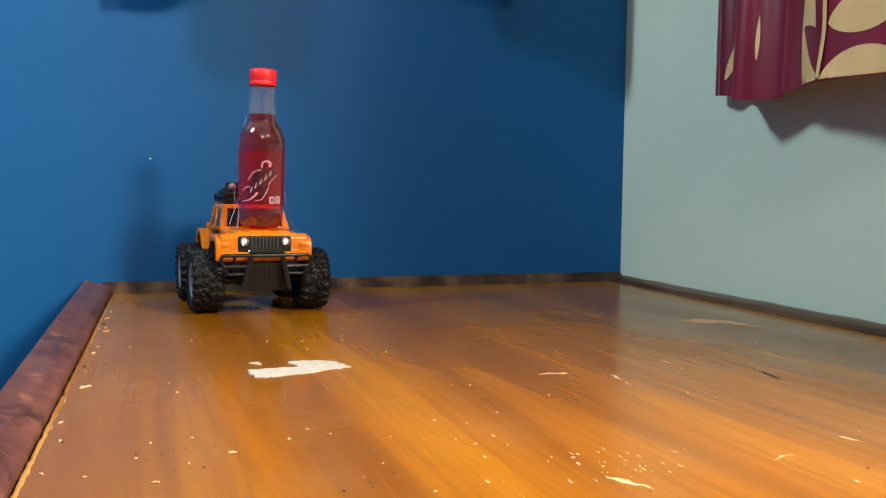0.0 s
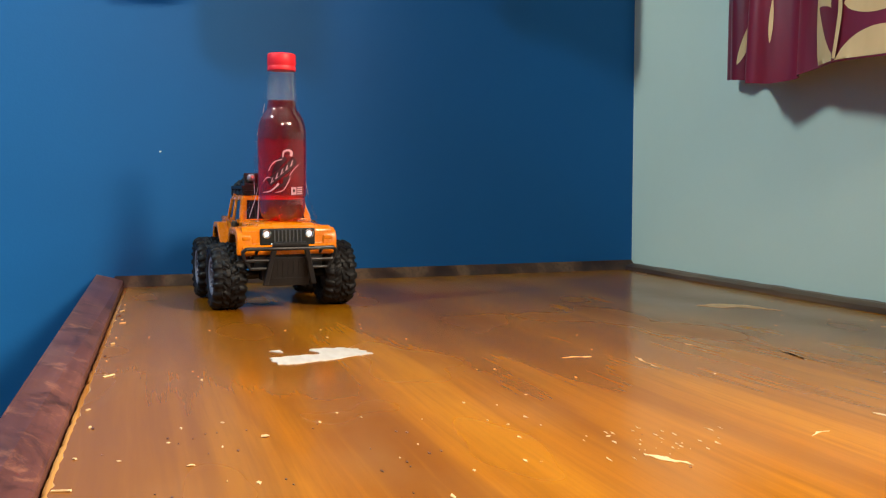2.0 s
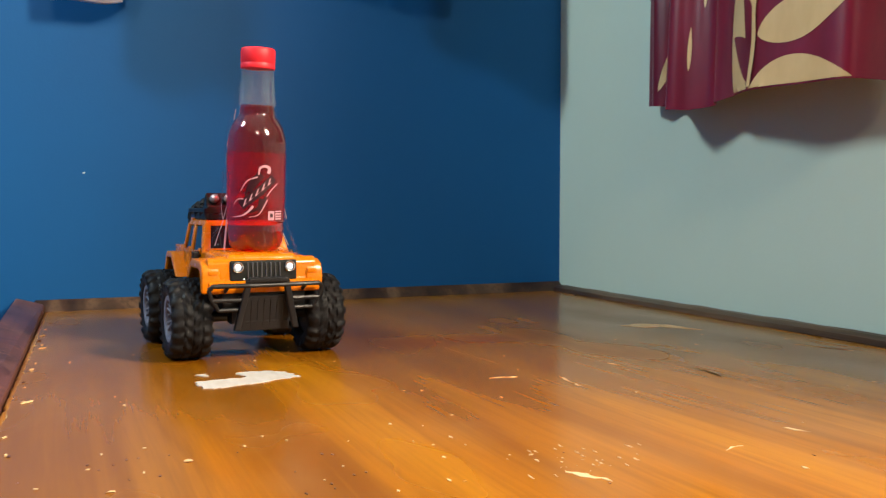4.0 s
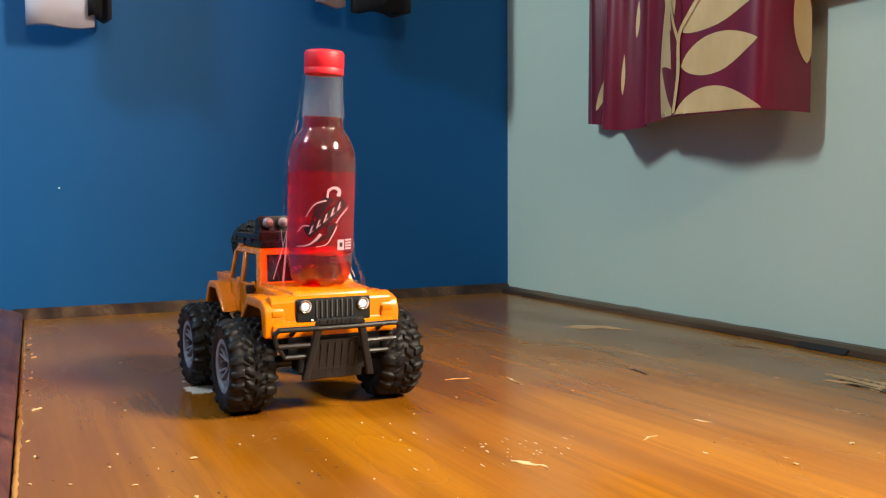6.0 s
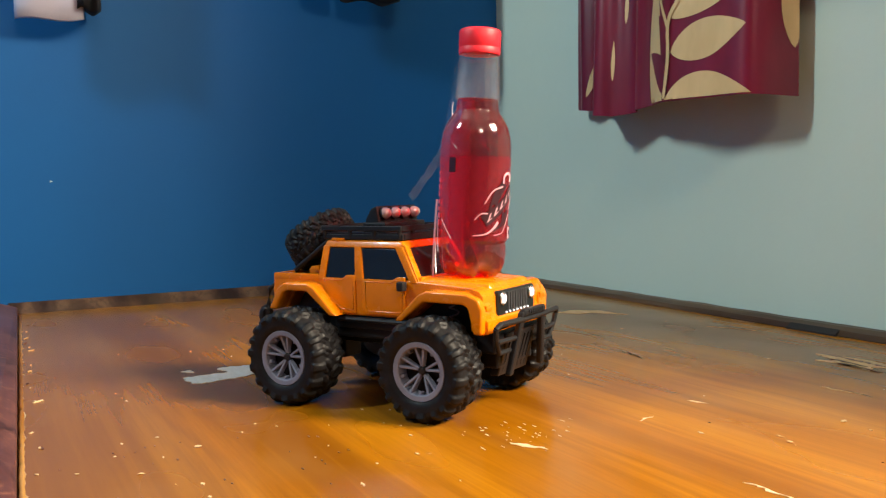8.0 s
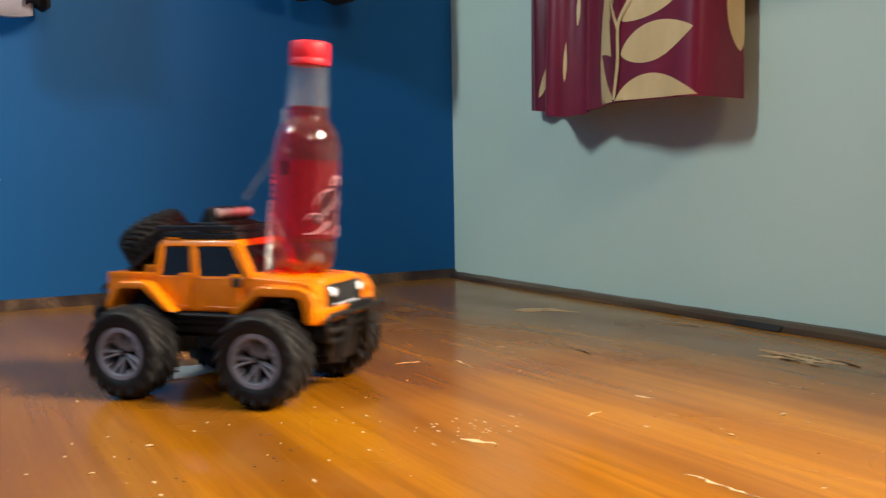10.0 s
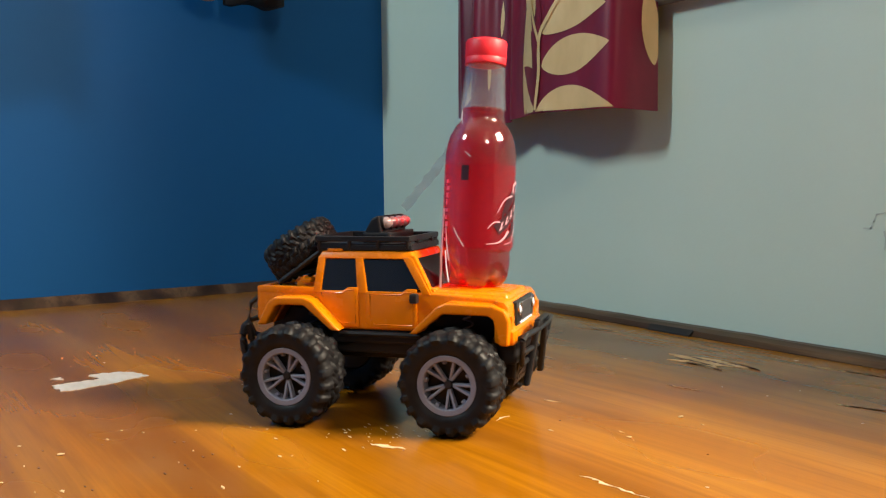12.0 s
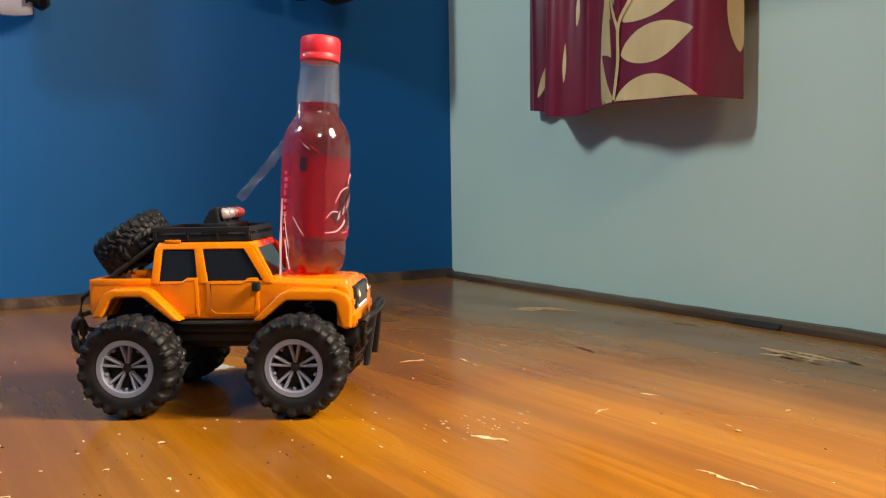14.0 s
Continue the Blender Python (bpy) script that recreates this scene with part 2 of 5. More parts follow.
PINKCLOTH = material("pink_grey_cotton", (0.46, 0.38, 0.42), 0.9)
SILLWOOD = material("pinkish_window_paint", (0.62, 0.32, 0.24), 0.5)
shade(SILLWOOD, ramp(SILLWOOD, noise_of(SILLWOOD, (1, 1, 1), 14, 4), ((0.3, (0.52, 0.27, 0.20)), (0.7, (0.68, 0.38, 0.29)))))
SILLGREY = material("grey_sill_stone", (0.30, 0.30, 0.31), 0.6)
GLASS = clear_film("window_glass", (0.95, 0.97, 0.97), 0.2, 0.02)


# ---- mesh helpers ----
def part(name, bm, mat, parent=None, label="", smooth=False):
    """One mesh object from a bmesh, under a thing or a part."""
    bmesh.ops.recalc_face_normals(bm, faces=bm.faces)
    me = bpy.data.meshes.new(name)
    bm.to_mesh(me)
    bm.free()
    for m in mat if isinstance(mat, (list, tuple)) else [mat]:
        me.materials.append(m)
    if smooth or mat is ORANGE:
        me.shade_smooth()
    if mat is RUBBER or mat is ORANGE and not smooth:
        me.set_sharp_from_angle(angle=radians(38))
    ob = new(name, me)
    if parent is not None:
        ob.parent = parent
    if label:
        ob["label"] = label
    return ob


def thing(name, label, category, group="", kind=""):
    ob = new(name)
    ob.empty_display_size = 0.02
    return tagged(ob, label, category, group, kind)


def soften(bm, width, segments=2, angle=30):
    edges = [e for e in bm.edges if len(e.link_faces) == 2 and e.calc_face_angle(0) > radians(angle)]
    bmesh.ops.bevel(bm, geom=edges, offset=width, segments=segments, profile=0.6, affect="EDGES", clamp_overlap=True)
    return bm


def block(x0, x1, y0, y1, z0, z1, bevel=0.0, segments=2):
    bm = bmesh.new()
    bmesh.ops.create_cube(bm, size=1)
    for v in bm.verts:
        v.co = Vector(((x0 + x1) / 2 + v.co.x * (x1 - x0), (y0 + y1) / 2 + v.co.y * (y1 - y0), (z0 + z1) / 2 + v.co.z * (z1 - z0)))
    return soften(bm, bevel, segments) if bevel else bm


def prism(points, y0, y1, bevel=0.0, segments=2):
    """A side outline (x, z) drawn out from y0 to y1."""
    bm = bmesh.new()
    a = [bm.verts.new((x, y0, z)) for x, z in points]
    b = [bm.verts.new((x, y1, z)) for x, z in points]
    n = len(points)
    bm.faces.new(a)
    bm.faces.new(b[::-1])
    for i in range(n):
        bm.faces.new((a[i], b[i], b[(i + 1) % n], a[(i + 1) % n]))
    bmesh.ops.recalc_face_normals(bm, faces=bm.faces)
    return soften(bm, bevel, segments) if bevel else bm


def hull(low, high, bevel=0.0, segments=2):
    """A six-sided solid from four low and four high corners."""
    bm = bmesh.new()
    a = [bm.verts.new(p) for p in low]
    b = [bm.verts.new(p) for p in high]
    bm.faces.new(a[::-1])
    bm.faces.new(b)
    for i in range(4):
        j = (i + 1) % 4
        bm.faces.new((a[i], a[j], b[j], b[i]))
    bmesh.ops.recalc_face_normals(bm, faces=bm.faces)
    return soften(bm, bevel, segments) if bevel else bm


def tube(bm, points, radius, sides=8, closed=False):
    """A round bar along points, added to bm."""
    pts = [Vector(p) for p in points]
    n = len(pts)
    rings = []
    for i, p in enumerate(pts):
        before = pts[i - 1] if (i or closed) else p
        after = pts[(i + 1) % n] if (i < n - 1 or closed) else p
        d = (after - before).normalized()
        side = d.cross(Vector((0, 0, 1)))
        if side.length < 1e-3:
            side = d.cross(Vector((1, 0, 0)))
        side.normalize()
        up = side.cross(d)
        rings.append([bm.verts.new(p + radius * (math.cos(k * math.tau / sides) * side + math.sin(k * math.tau / sides) * up)) for k in range(sides)])
    for i in range(n if closed else n - 1):
        r, s = rings[i], rings[(i + 1) % n]
        for k in range(sides):
            bm.faces.new((r[k], r[(k + 1) % sides], s[(k + 1) % sides], s[k]))
    if not closed:
        bm.faces.new(rings[0][::-1])
        bm.faces.new(rings[-1])
    return bm


def lathe(profile, sides=48, close=False):
    """A body turned about z from (radius, height) pairs."""
    bm = bmesh.new()
    rings = []
    for r, z in profile:
        if r < 1e-6:
            rings.append([bm.verts.new((0, 0, z))])
        else:
            rings.append([bm.verts.new((r * math.cos(k * math.tau / sides), r * math.sin(k * math.tau / sides), z)) for k in range(sides)])
    pairs = list(zip(rings, rings[1:])) + ([(rings[-1], rings[0])] if close else [])
    for a, b in pairs:
        for k in range(sides):
            j = (k + 1) % sides
            if len(a) == 1 and len(b) == 1:
                continue
            if len(a) == 1:
                bm.faces.new((a[0], b[j], b[k]))
            elif len(b) == 1:
                bm.faces.new((a[k], a[j], b[0]))
            else:
                bm.faces.new((a[k], a[j], b[j], b[k]))
    return bm


def moved(bm, m):
    bmesh.ops.transform(bm, matrix=m, verts=bm.verts)
    return bm


def merged(*bms):
    out = bmesh.new()
    for b in bms:
        me = bpy.data.meshes.new("tmp")
        b.to_mesh(me)
        b.free()
        out.from_mesh(me)
        bpy.data.meshes.remove(me)
    return out


# ---- the room ----
FLOOR_Z, CEIL_Z, LEFT_X, FRONT_Y = -0.75, 1.95, -2.6, -3.4
part("floor", block(LEFT_X - 0.1, 0.1, FRONT_Y - 0.1, 0.1, FLOOR_Z - 0.1, FLOOR_Z), FLOORTILE)
part("ceiling", block(LEFT_X - 0.1, 0.1, FRONT_Y - 0.1, 0.1, CEIL_Z, CEIL_Z + 0.1), WHITE)
part("wall_north", block(LEFT_X - 0.1, 0.0, 0.0, 0.12, FLOOR_Z, CEIL_Z), BLUE)
part("wall_west", block(LEFT_X - 0.12, LEFT_X, FRONT_Y, 0.0, FLOOR_Z, CEIL_Z), BLUE)
part("wall_south", block(LEFT_X - 0.1, 0.0, FRONT_Y - 0.12, FRONT_Y, FLOOR_Z, CEIL_Z), BLUE)
WIN = (-2.15, -0.42, 0.455, 1.62)
JAMB = -1.36
y0, y1, z0, z1 = WIN
part("wall_east", merged(block(0.0, 0.14, FRONT_Y, 0.12, FLOOR_Z, z0), block(0.0, 0.14, FRONT_Y, 0.12, z1, CEIL_Z),
                         block(0.0, 0.14, FRONT_Y, y0, z0, z1), block(0.0, 0.14, y1, 0.12, z0, z1)), MINT)
for name in ("floor", "ceiling", "wall_north", "wall_west", "wall_south", "wall_east"):
    tagged(bpy.data.objects[name], kind="structure")
tagged(bpy.data.objects["wall_north"], "deep blue painted plaster wall behind the table")
tagged(bpy.data.objects["wall_east"], "pale mint painted plaster wall with a window opening")

# scuffs on the mint wall and a bare speck on the blue one
SCUFF = material("brown_scuff", (0.50, 0.59, 0.53), 0.8)
SPECK = material("bare_plaster_speck", (0.70, 0.72, 0.72), 0.8)
for points, width in (([(-1.058, 0.1455), (-1.066, 0.146), (-1.069, 0.153), (-1.072, 0.161), (-1.083, 0.163), (-1.085, 0.157)], 0.0016),
                      ([(-1.0815, 0.142), (-1.0835, 0.134), (-1.0825, 0.124)], 0.0024), ([(-1.0835, 0.134), (-1.090, 0.126)], 0.0014)):
    bm = bmesh.new()
    for (ya, za), (yb, zb) in zip(points, points[1:]):
        d = Vector((0, yb - ya, zb - za)).normalized() * width / 2
        n = Vector((0, -d.z, d.y))
        a, e = Vector((-0.0007, ya, za)) - d, Vector((-0.0007, yb, zb)) + d
        bm.faces.new([bm.verts.new(q) for q in (a - n, e - n * 0.6, e + n * 0.8, a + n)])
    part("scuff", bm, SCUFF, bpy.data.objects["wall_east"], "thin brown scuff on the paint")
for x, z, s in ((-0.833, 0.208, 0.0019),):
    bm = bmesh.new()
    bm.faces.new([bm.verts.new((x + s * math.cos(k * 1.257) * (1 + 0.3 * (k % 2)), -0.0007, z + s * 0.8 * math.sin(k * 1.257))) for k in range(5)])
    part("chip", bm, SPECK, bpy.data.objects["wall_north"], "pale chip in the paint")

win = thing("window_1", "pinkish painted window with a grey sill behind the curtain", "window", kind="structure")
part("window_frame", merged(block(0.03, 0.09, y0, y1, z0, z0 + 0.045), block(0.03, 0.09, y0, y1, z1 - 0.045, z1),
                            block(0.03, 0.09, y0, y0 + 0.045, z0 + 0.045, z1 - 0.045), block(0.03, 0.09, y1 - 0.045, y1, z0 + 0.045, z1 - 0.045),
                            block(0.035, 0.085, JAMB - 0.04, JAMB, z0 + 0.045, z1 - 0.045)), SILLWOOD, win)
part("window_sill", block(-0.030, 0.030, y0 - 0.03, y1 + 0.03, z0 - 0.022, z0, 0.003), SILLGREY, win, "grey stone sill")
pane = part("pane", block(0.058, 0.062, y0 + 0.045, JAMB - 0.04, z0 + 0.045, z1 - 0.045), GLASS, win)
pane.visible_shadow = False
shutter = part("shutter", block(0.050, 0.070, JAMB, y1 - 0.045, z0 + 0.045, z1 - 0.045), SILLWOOD, win, "closed pinkish wooden shutter")
for ya in (JAMB + 0.002, (JAMB + y1) / 2 - 0.03, y1 - 0.105):
    part("stile", block(0.036, 0.050, ya, ya + 0.06, z0 + 0.047, z1 - 0.047, 0.003), SILLWOOD, shutter)


# ---- the table ----
def inner_x(y):
    return -0.888 + 0.032 * y


def outer_x(y):
    return -0.931 + 0.024 * y


rng = random.Random(4)
FRONT = -1.52
table = thing("table", "large old table with worn orange varnish and chipped edges", "table")
bm = bmesh.new()
rows_y = [FRONT + (0.0 - 0.012 - FRONT) * i / 150 for i in range(151)]
edge = []
for y in rows_y:
    chip = 0.0035 * noise.noise((0, y * 60, 3)) + 0.003 * noise.noise((0, y * 170, 8))
    edge.append(inner_x(y) + chip)
top_l = [bm.verts.new((x + 0.0015, y, 0.0)) for x, y in zip(edge, rows_y)]
mid_l = [bm.verts.new((x, y, -0.0012)) for x, y in zip(edge, rows_y)]
low_l = [bm.verts.new((x, y, -0.02)) for x, y in zip(edge, rows_y)]
top_r = [bm.verts.new((-0.026, y, 0.0)) for y in rows_y]
low_r = [bm.verts.new((-0.026, y, -0.02)) for y in rows_y]
for i in range(150):
    j = i + 1
    for a, b in ((top_l, top_r), (low_l, mid_l), (mid_l, top_l), (low_r, low_l), (top_r, low_r)):
        f = bm.faces.new((a[i], b[i], b[j], a[j]))
        f.material_index = 1 if a is mid_l else 0
bm.faces.new((top_l[0], mid_l[0], low_l[0], low_r[0], top_r[0]))
part("tabletop", bm, [TABLE, RAWWOOD], table, "orange varnished veneer top with scratches")


def board_corner(y, x, z):
    return (x(y), y, z)


def board_in(y):
    return inner_x(y) - 0.0034


part("edge_board", hull([board_corner(FRONT, outer_x, -0.06), board_corner(FRONT, board_in, -0.06), board_corner(-0.004, board_in, -0.06), board_corner(-0.004, outer_x, -0.06)],
                        [board_corner(FRONT, outer_x, 0.017), board_corner(FRONT, board_in, -0.001), board_corner(-0.004, board_in, 0.010), board_corner(-0.004, outer_x, 0.021)], 0.003), BOARD, table, "dark stained edge board worn in patches")
BEAD = varnished_wood("worn_orange_edge", ((0.34, (0.22, 0.078, 0.006)), (0.50, (0.36, 0.140, 0.012)), (0.72, (0.58, 0.32, 0.10))), (0.3, 0.5), 30.0)
bm = bmesh.new()
bead = [(-0.0026, -0.02), (-0.0024, -0.0014), (-0.0016, 0.0002), (0.0006, 0.0006), (0.0024, -0.0006)]
rings = []
for k in range(241):
    y = FRONT + (-0.013 - FRONT) * k / 240
    x0 = inner_x(y)
    bite = max(0.0, noise.noise((y * 55, 1, 1)) - 0.15) * 0.005
    rings.append([bm.verts.new((x0 + x + (bite if x < 0 else 0) + 0.0008 * noise.noise((y * 150, x * 300, 4)), y, z - (bite * 0.4 if z > 0 else 0))) for x, z in bead])
for a, r in zip(rings, rings[1:]):
    for k in range(4):
        bm.faces.new((a[k], r[k], r[k + 1], a[k + 1]))
part("edge_bead", bm, BEAD, table, "worn orange edge of the veneer", True)
part("back_trim", hull([(-0.905, -0.026, -0.03), (-0.002, -0.026, -0.03), (-0.002, -0.002, -0.03), (-0.905, -0.002, -0.03)],
                       [(-0.905, -0.026, 0.0006), (-0.002, -0.026, 0.0006), (-0.002, -0.002, 0.0165), (-0.905, -0.002, 0.0165)], 0.0008), LIP, table, "thin sloping brown trim strip")
bm = bmesh.new()
prof = [(-0.0285, -0.02), (-0.0285, 0.0012), (-0.022, 0.0065), (-0.012, 0.0100), (-0.002, 0.0105), (-0.002, -0.02)]
steps = [FRONT + (-0.012 - FRONT) * k / 60 for k in range(61)]
rings = [[bm.verts.new((x + 0.0012 * noise.noise((y * 14, x * 40, 2)), y, z + (0.0011 * noise.noise((y * 18, x * 60, 5)) if z > 0 else 0))) for x, z in prof] for y in steps]
for a, r in zip(rings, rings[1:]):
    for k in range(6):
        bm.faces.new((a[k], r[k], r[(k + 1) % 6], a[(k + 1) % 6]))
bm.faces.new(rings[0])
bm.faces.new(rings[-1][::-1])
part("side_trim", bm, LIP, table, "dark worn trim along the wall")
# slot laid on as a near-black piece, its darkness in the colour
part("dark_slot", hull([(-0.0325, -0.842, -0.004), (-0.026, -0.842, -0.004), (-0.026, -0.768, -0.004), (-0.0325, -0.768, -0.004)],
                       [(-0.0325, -0.842, 0.0022), (-0.0238, -0.842, 0.0076), (-0.0238, -0.768, 0.0076), (-0.0325, -0.768, 0.0022)], 0.0006), DARKWOOD, table, "dark slot in the trim")
part("apron", block(outer_x(0) + 0.02, -0.03, FRONT + 0.03, -0.02, -0.10, -0.024), FRAME, table)
for x, y in ((-0.90, -0.06), (-0.08, -0.06), (-0.90, FRONT + 0.08), (-0.08, FRONT + 0.08)):
    part("leg", block(x - 0.03, x + 0.03, y - 0.03, y + 0.03, FLOOR_Z, -0.10, 0.003), FRAME, table)

bench = thing("low_bench", "dark brown wooden bench standing against the blue wall", "bench")
part("seat", block(-1.75, -0.975, -0.34, -0.006, -0.30, -0.262, 0.004), LIP, bench)
for x in (-1.68, -1.04):
    part("leg", block(x - 0.03, x + 0.03, -0.30, -0.04, FLOOR_Z, -0.30, 0.003), LIP, bench)


def flake(bm, outline, z=0.0006, seed=0):
    """A thin ragged patch from a few corner places, its rim broken up."""
    r = random.Random(seed)
    pts = []
    n = len(outline)
    for i in range(n):
        a, b = Vector((*outline[i], 0)), Vector((*outline[(i + 1) % n], 0))
        steps = max(2, int((b - a).length / 0.004))
        for k in range(steps):
            p = a.lerp(b, k / steps)
            j = min(0.0022, (b - a).length * 0.16)
            pts.append((p.x + r.uniform(-j, j), p.y + r.uniform(-j, j)))
    a = [bm.verts.new((x, y, z)) for x, y in pts]
    b = [bm.verts.new((x, y, -0.001)) for x, y in pts]
    bm.faces.new(a)
    for i in range(len(pts)):
        j = (i + 1) % len(pts)
        bm.faces.new((a[i], b[i], b[j], a[j]))


bm = bmesh.new()
flake(bm, [(-0.760, -0.664), (-0.759, -0.698), (-0.730, -0.696), (-0.700, -0.685), (-0.668, -0.672), (-0.676, -0.642), (-0.704, -0.629), (-0.722, -0.636), (-0.712, -0.658), (-0.742, -0.660)], seed=3)
part("bare_patch", bm, PEEL, table, "white patch of missing varnish")
bm = bmesh.new()
flake(bm, [(-0.757, -0.630), (-0.746, -0.628), (-0.747, -0.640)], seed=5)
part("bare_patch", bm, PEEL, table)
bm = bmesh.new()
flake(bm, [(-0.138, -0.905), (-0.124, -0.960), (-0.132, -1.015), (-0.150, -0.985), (-0.165, -0.995), (-0.160, -0.960), (-0.166, -0.930), (-0.150, -0.950)], seed=7)
split = part("split_veneer", bm, RAWWOOD, table, "bare splintered veneer")
for k, (xa, ya, xb, yb, w) in enumerate(((-0.136, -0.925, -0.141, -1.000, 0.004), (-0.150, -0.935, -0.156, -0.985, 0.003), (-0.161, -0.955, -0.166, -1.005, 0.004), (-0.128, -0.985, -0.135, -1.030, 0.003))):
    bm = bmesh.new()
    flake(bm, [(xa, ya), (xa - w / 2, (ya + yb) / 2), (xb, yb), (xa + w / 2, (ya + yb) / 2 + 0.01)], 0.0010, 70 + k)
    part("fissure", bm, FRAME, split, "dark fissure between splinters")
bm = bmesh.new()
flake(bm, [(-0.190, -0.486), (-0.160, -0.478), (-0.128, -0.505), (-0.120, -0.560), (-0.150, -0.515), (-0.172, -0.515)], seed=9)
part("split_veneer", bm, RAWWOOD, table)

# scratches and specks worn into the top
bm = bmesh.new()
for (xa, ya), (xb, yb), w in (((-0.446, -0.765), (-0.453, -0.812), 0.0016), ((-0.511, -0.747), (-0.482, -0.752), 0.0018), ((-0.400, -0.996), (-0.390, -1.014), 0.003),
                              ((-0.478, -1.028), (-0.460, -1.023), 0.0022), ((-0.515, -1.180), (-0.512, -1.235), 0.003), ((-0.598, -1.028), (-0.580, -1.058), 0.005),
                              ((-0.262, -1.02), (-0.256, -1.055), 0.0018), ((-0.365, -0.722), (-0.362, -0.738), 0.0012), ((-0.30, -0.78), (-0.31, -0.83), 0.001),
                              ((-0.07, -1.05), (-0.06, -1.14), 0.002), ((-0.10, -0.70), (-0.075, -0.76), 0.0014), ((-0.20, -1.16), (-0.18, -1.22), 0.002)):
    d = Vector((xb - xa, yb - ya, 0))
    s = d.normalized().cross(Vector((0, 0, 1))) * w / 2
    flake(bm, [(xa, ya), (xa + d.x * 0.5 - s.x, ya + d.y * 0.5 - s.y), (xb, yb), (xa + d.x * 0.5 + s.x, ya + d.y * 0.5 + s.y)], 0.0004, rng.randint(0, 999))
for i in range(60):
    x, y = rng.uniform(-0.86, -0.05), rng.uniform(-1.40, -0.45)
    s = rng.uniform(0.0004, 0.0012)
    a = rng.uniform(0.7, 4.0)
    flake(bm, [(x - s, y), (x, y - s * a), (x + s, y), (x, y + s * a)], 0.0004, i)
for i in range(34):
    x, y = rng.gauss(-0.578, 0.020), rng.gauss(-1.014, 0.016)
    s = rng.uniform(0.0003, 0.0007)
    a = rng.uniform(0.8, 7.0)
    flake(bm, [(x - s, y), (x, y - s * a), (x + s, y), (x + s * 0.4, y + s * a)], 0.0003, 400 + i)
for i in range(24):
    x, y = rng.uniform(-0.90, -0.62), rng.gauss(-0.99, 0.07)
    s, a = rng.uniform(0.0005, 0.0014), rng.uniform(0.8, 3.0)
    flake(bm, [(x - s, y), (x, y - s * a), (x + s, y + s * 0.3), (x, y + s * a)], 0.0004, 700 + i)
tagged(part("scratch", bm, RAWWOOD, table, "fine pale scratches and nicks"), kind="stuff")
bm = bmesh.new()
for i in range(36):
    if i < 22:
        x, y = rng.uniform(-0.90, -0.70), rng.uniform(-1.02, -0.90)
    else:
        x, y = rng.uniform(-0.85, -0.08), rng.uniform(-1.35, -0.55)
    s = rng.uniform(0.0006, 0.0014) if i < 22 else rng.uniform(0.0004, 0.0009)
    flake(bm, [(x - s * 0.6, y), (x, y - s * 1.8), (x + s * 0.6, y), (x, y + s * 1.8)], 0.0004, 200 + i)
tagged(part("dark_nick", bm, FRAME, table, "dark nicks in the varnish"), kind="stuff")

# crumbs and splinters that lie on the table
crumb_places = ((-0.862, -0.509, 3.4), (-0.637, -0.496, 3.0), (-0.723, -0.513, 5.0), (-0.822, -0.878, 4.0), (-0.799, -0.922, 7.5), (-0.847, -0.966, 6.0),
                (-0.909, -0.932, 5.0), (-0.885, -0.945, 4.0), (-0.442, -0.643, 4.0), (-0.598, -0.990, 4.5), (-0.602, -0.771, 3.0), (-0.424, -0.854, 4.0),
                (-0.538, -0.828, 4.0), (-0.800, -0.485, 3.0), (-0.344, -1.111, 6.5), (-0.423, -1.130, 6.0), (-0.180, -1.109, 3.0), (-0.465, -1.243, 3.5),
                (-0.830, -0.700, 2.5), (-0.700, -0.560, 2.4), (-0.900, -0.63, 4.0), (-0.240, -1.210, 3.0))
for x, y, size in crumb_places:
    r = random.Random(int(-x * 1e4))
    bm = bmesh.new()
    bmesh.ops.create_icosphere(bm, subdivisions=1, radius=size / 3000)
    for v in bm.verts:
        v.co *= r.uniform(0.55, 1.3)
        v.co.z *= 0.35
    low = min(v.co.z for v in bm.verts)
    bmesh.ops.transform(bm, matrix=pose(0, 0, -low, 0, 0, r.uniform(0, 180)) @ Matrix.Diagonal((1.35, 0.8, 1, 1)), verts=bm.verts)
    ob = part("crumb", bm, RAWWOOD)
    ob.location = (x, y, 0.0)
    tagged(ob, "small pale crumb of chipped wood lying on the table", "crumb", "crumbs on the table")
for i in range(15):
    y = -0.16 - i * 0.056 + rng.uniform(-0.05, 0.05)
    half = rng.choice((0.0015, 0.0022, 0.003, 0.0055)) * rng.uniform(0.8, 1.2)
    bm = block(-half, half, -0.0010, 0.0008, 0.0, rng.uniform(0.0008, 0.0016), 0.0003, 1)
    for v in bm.verts:
        v.co.y += 0.12 * v.co.x * rng.uniform(-1, 1)
    ob = part("splinter", bm, RAWWOOD if i % 4 else FRAME)
    ob.matrix_world = pose(inner_x(y) + rng.uniform(0.005, 0.014), y, 0.0, 0, 0, rng.choice((-80, -35, 10, 40, 75)) + rng.uniform(-15, 15))
    tagged(ob, "thin splinter of wood by the chipped table edge", "splinter", "splinters along the edge")


# ---- curtain ----
LINE = [(-0.019, -0.312), (-0.036, -0.338), (-0.022, -0.378), (-0.084, -0.436), (-0.058, -0.492), (-0.076, -0.535), (-0.089, -0.574), (-0.108, -0.631), (-0.100, -0.700), (-0.090, -0.760), (-0.024, -0.778)]


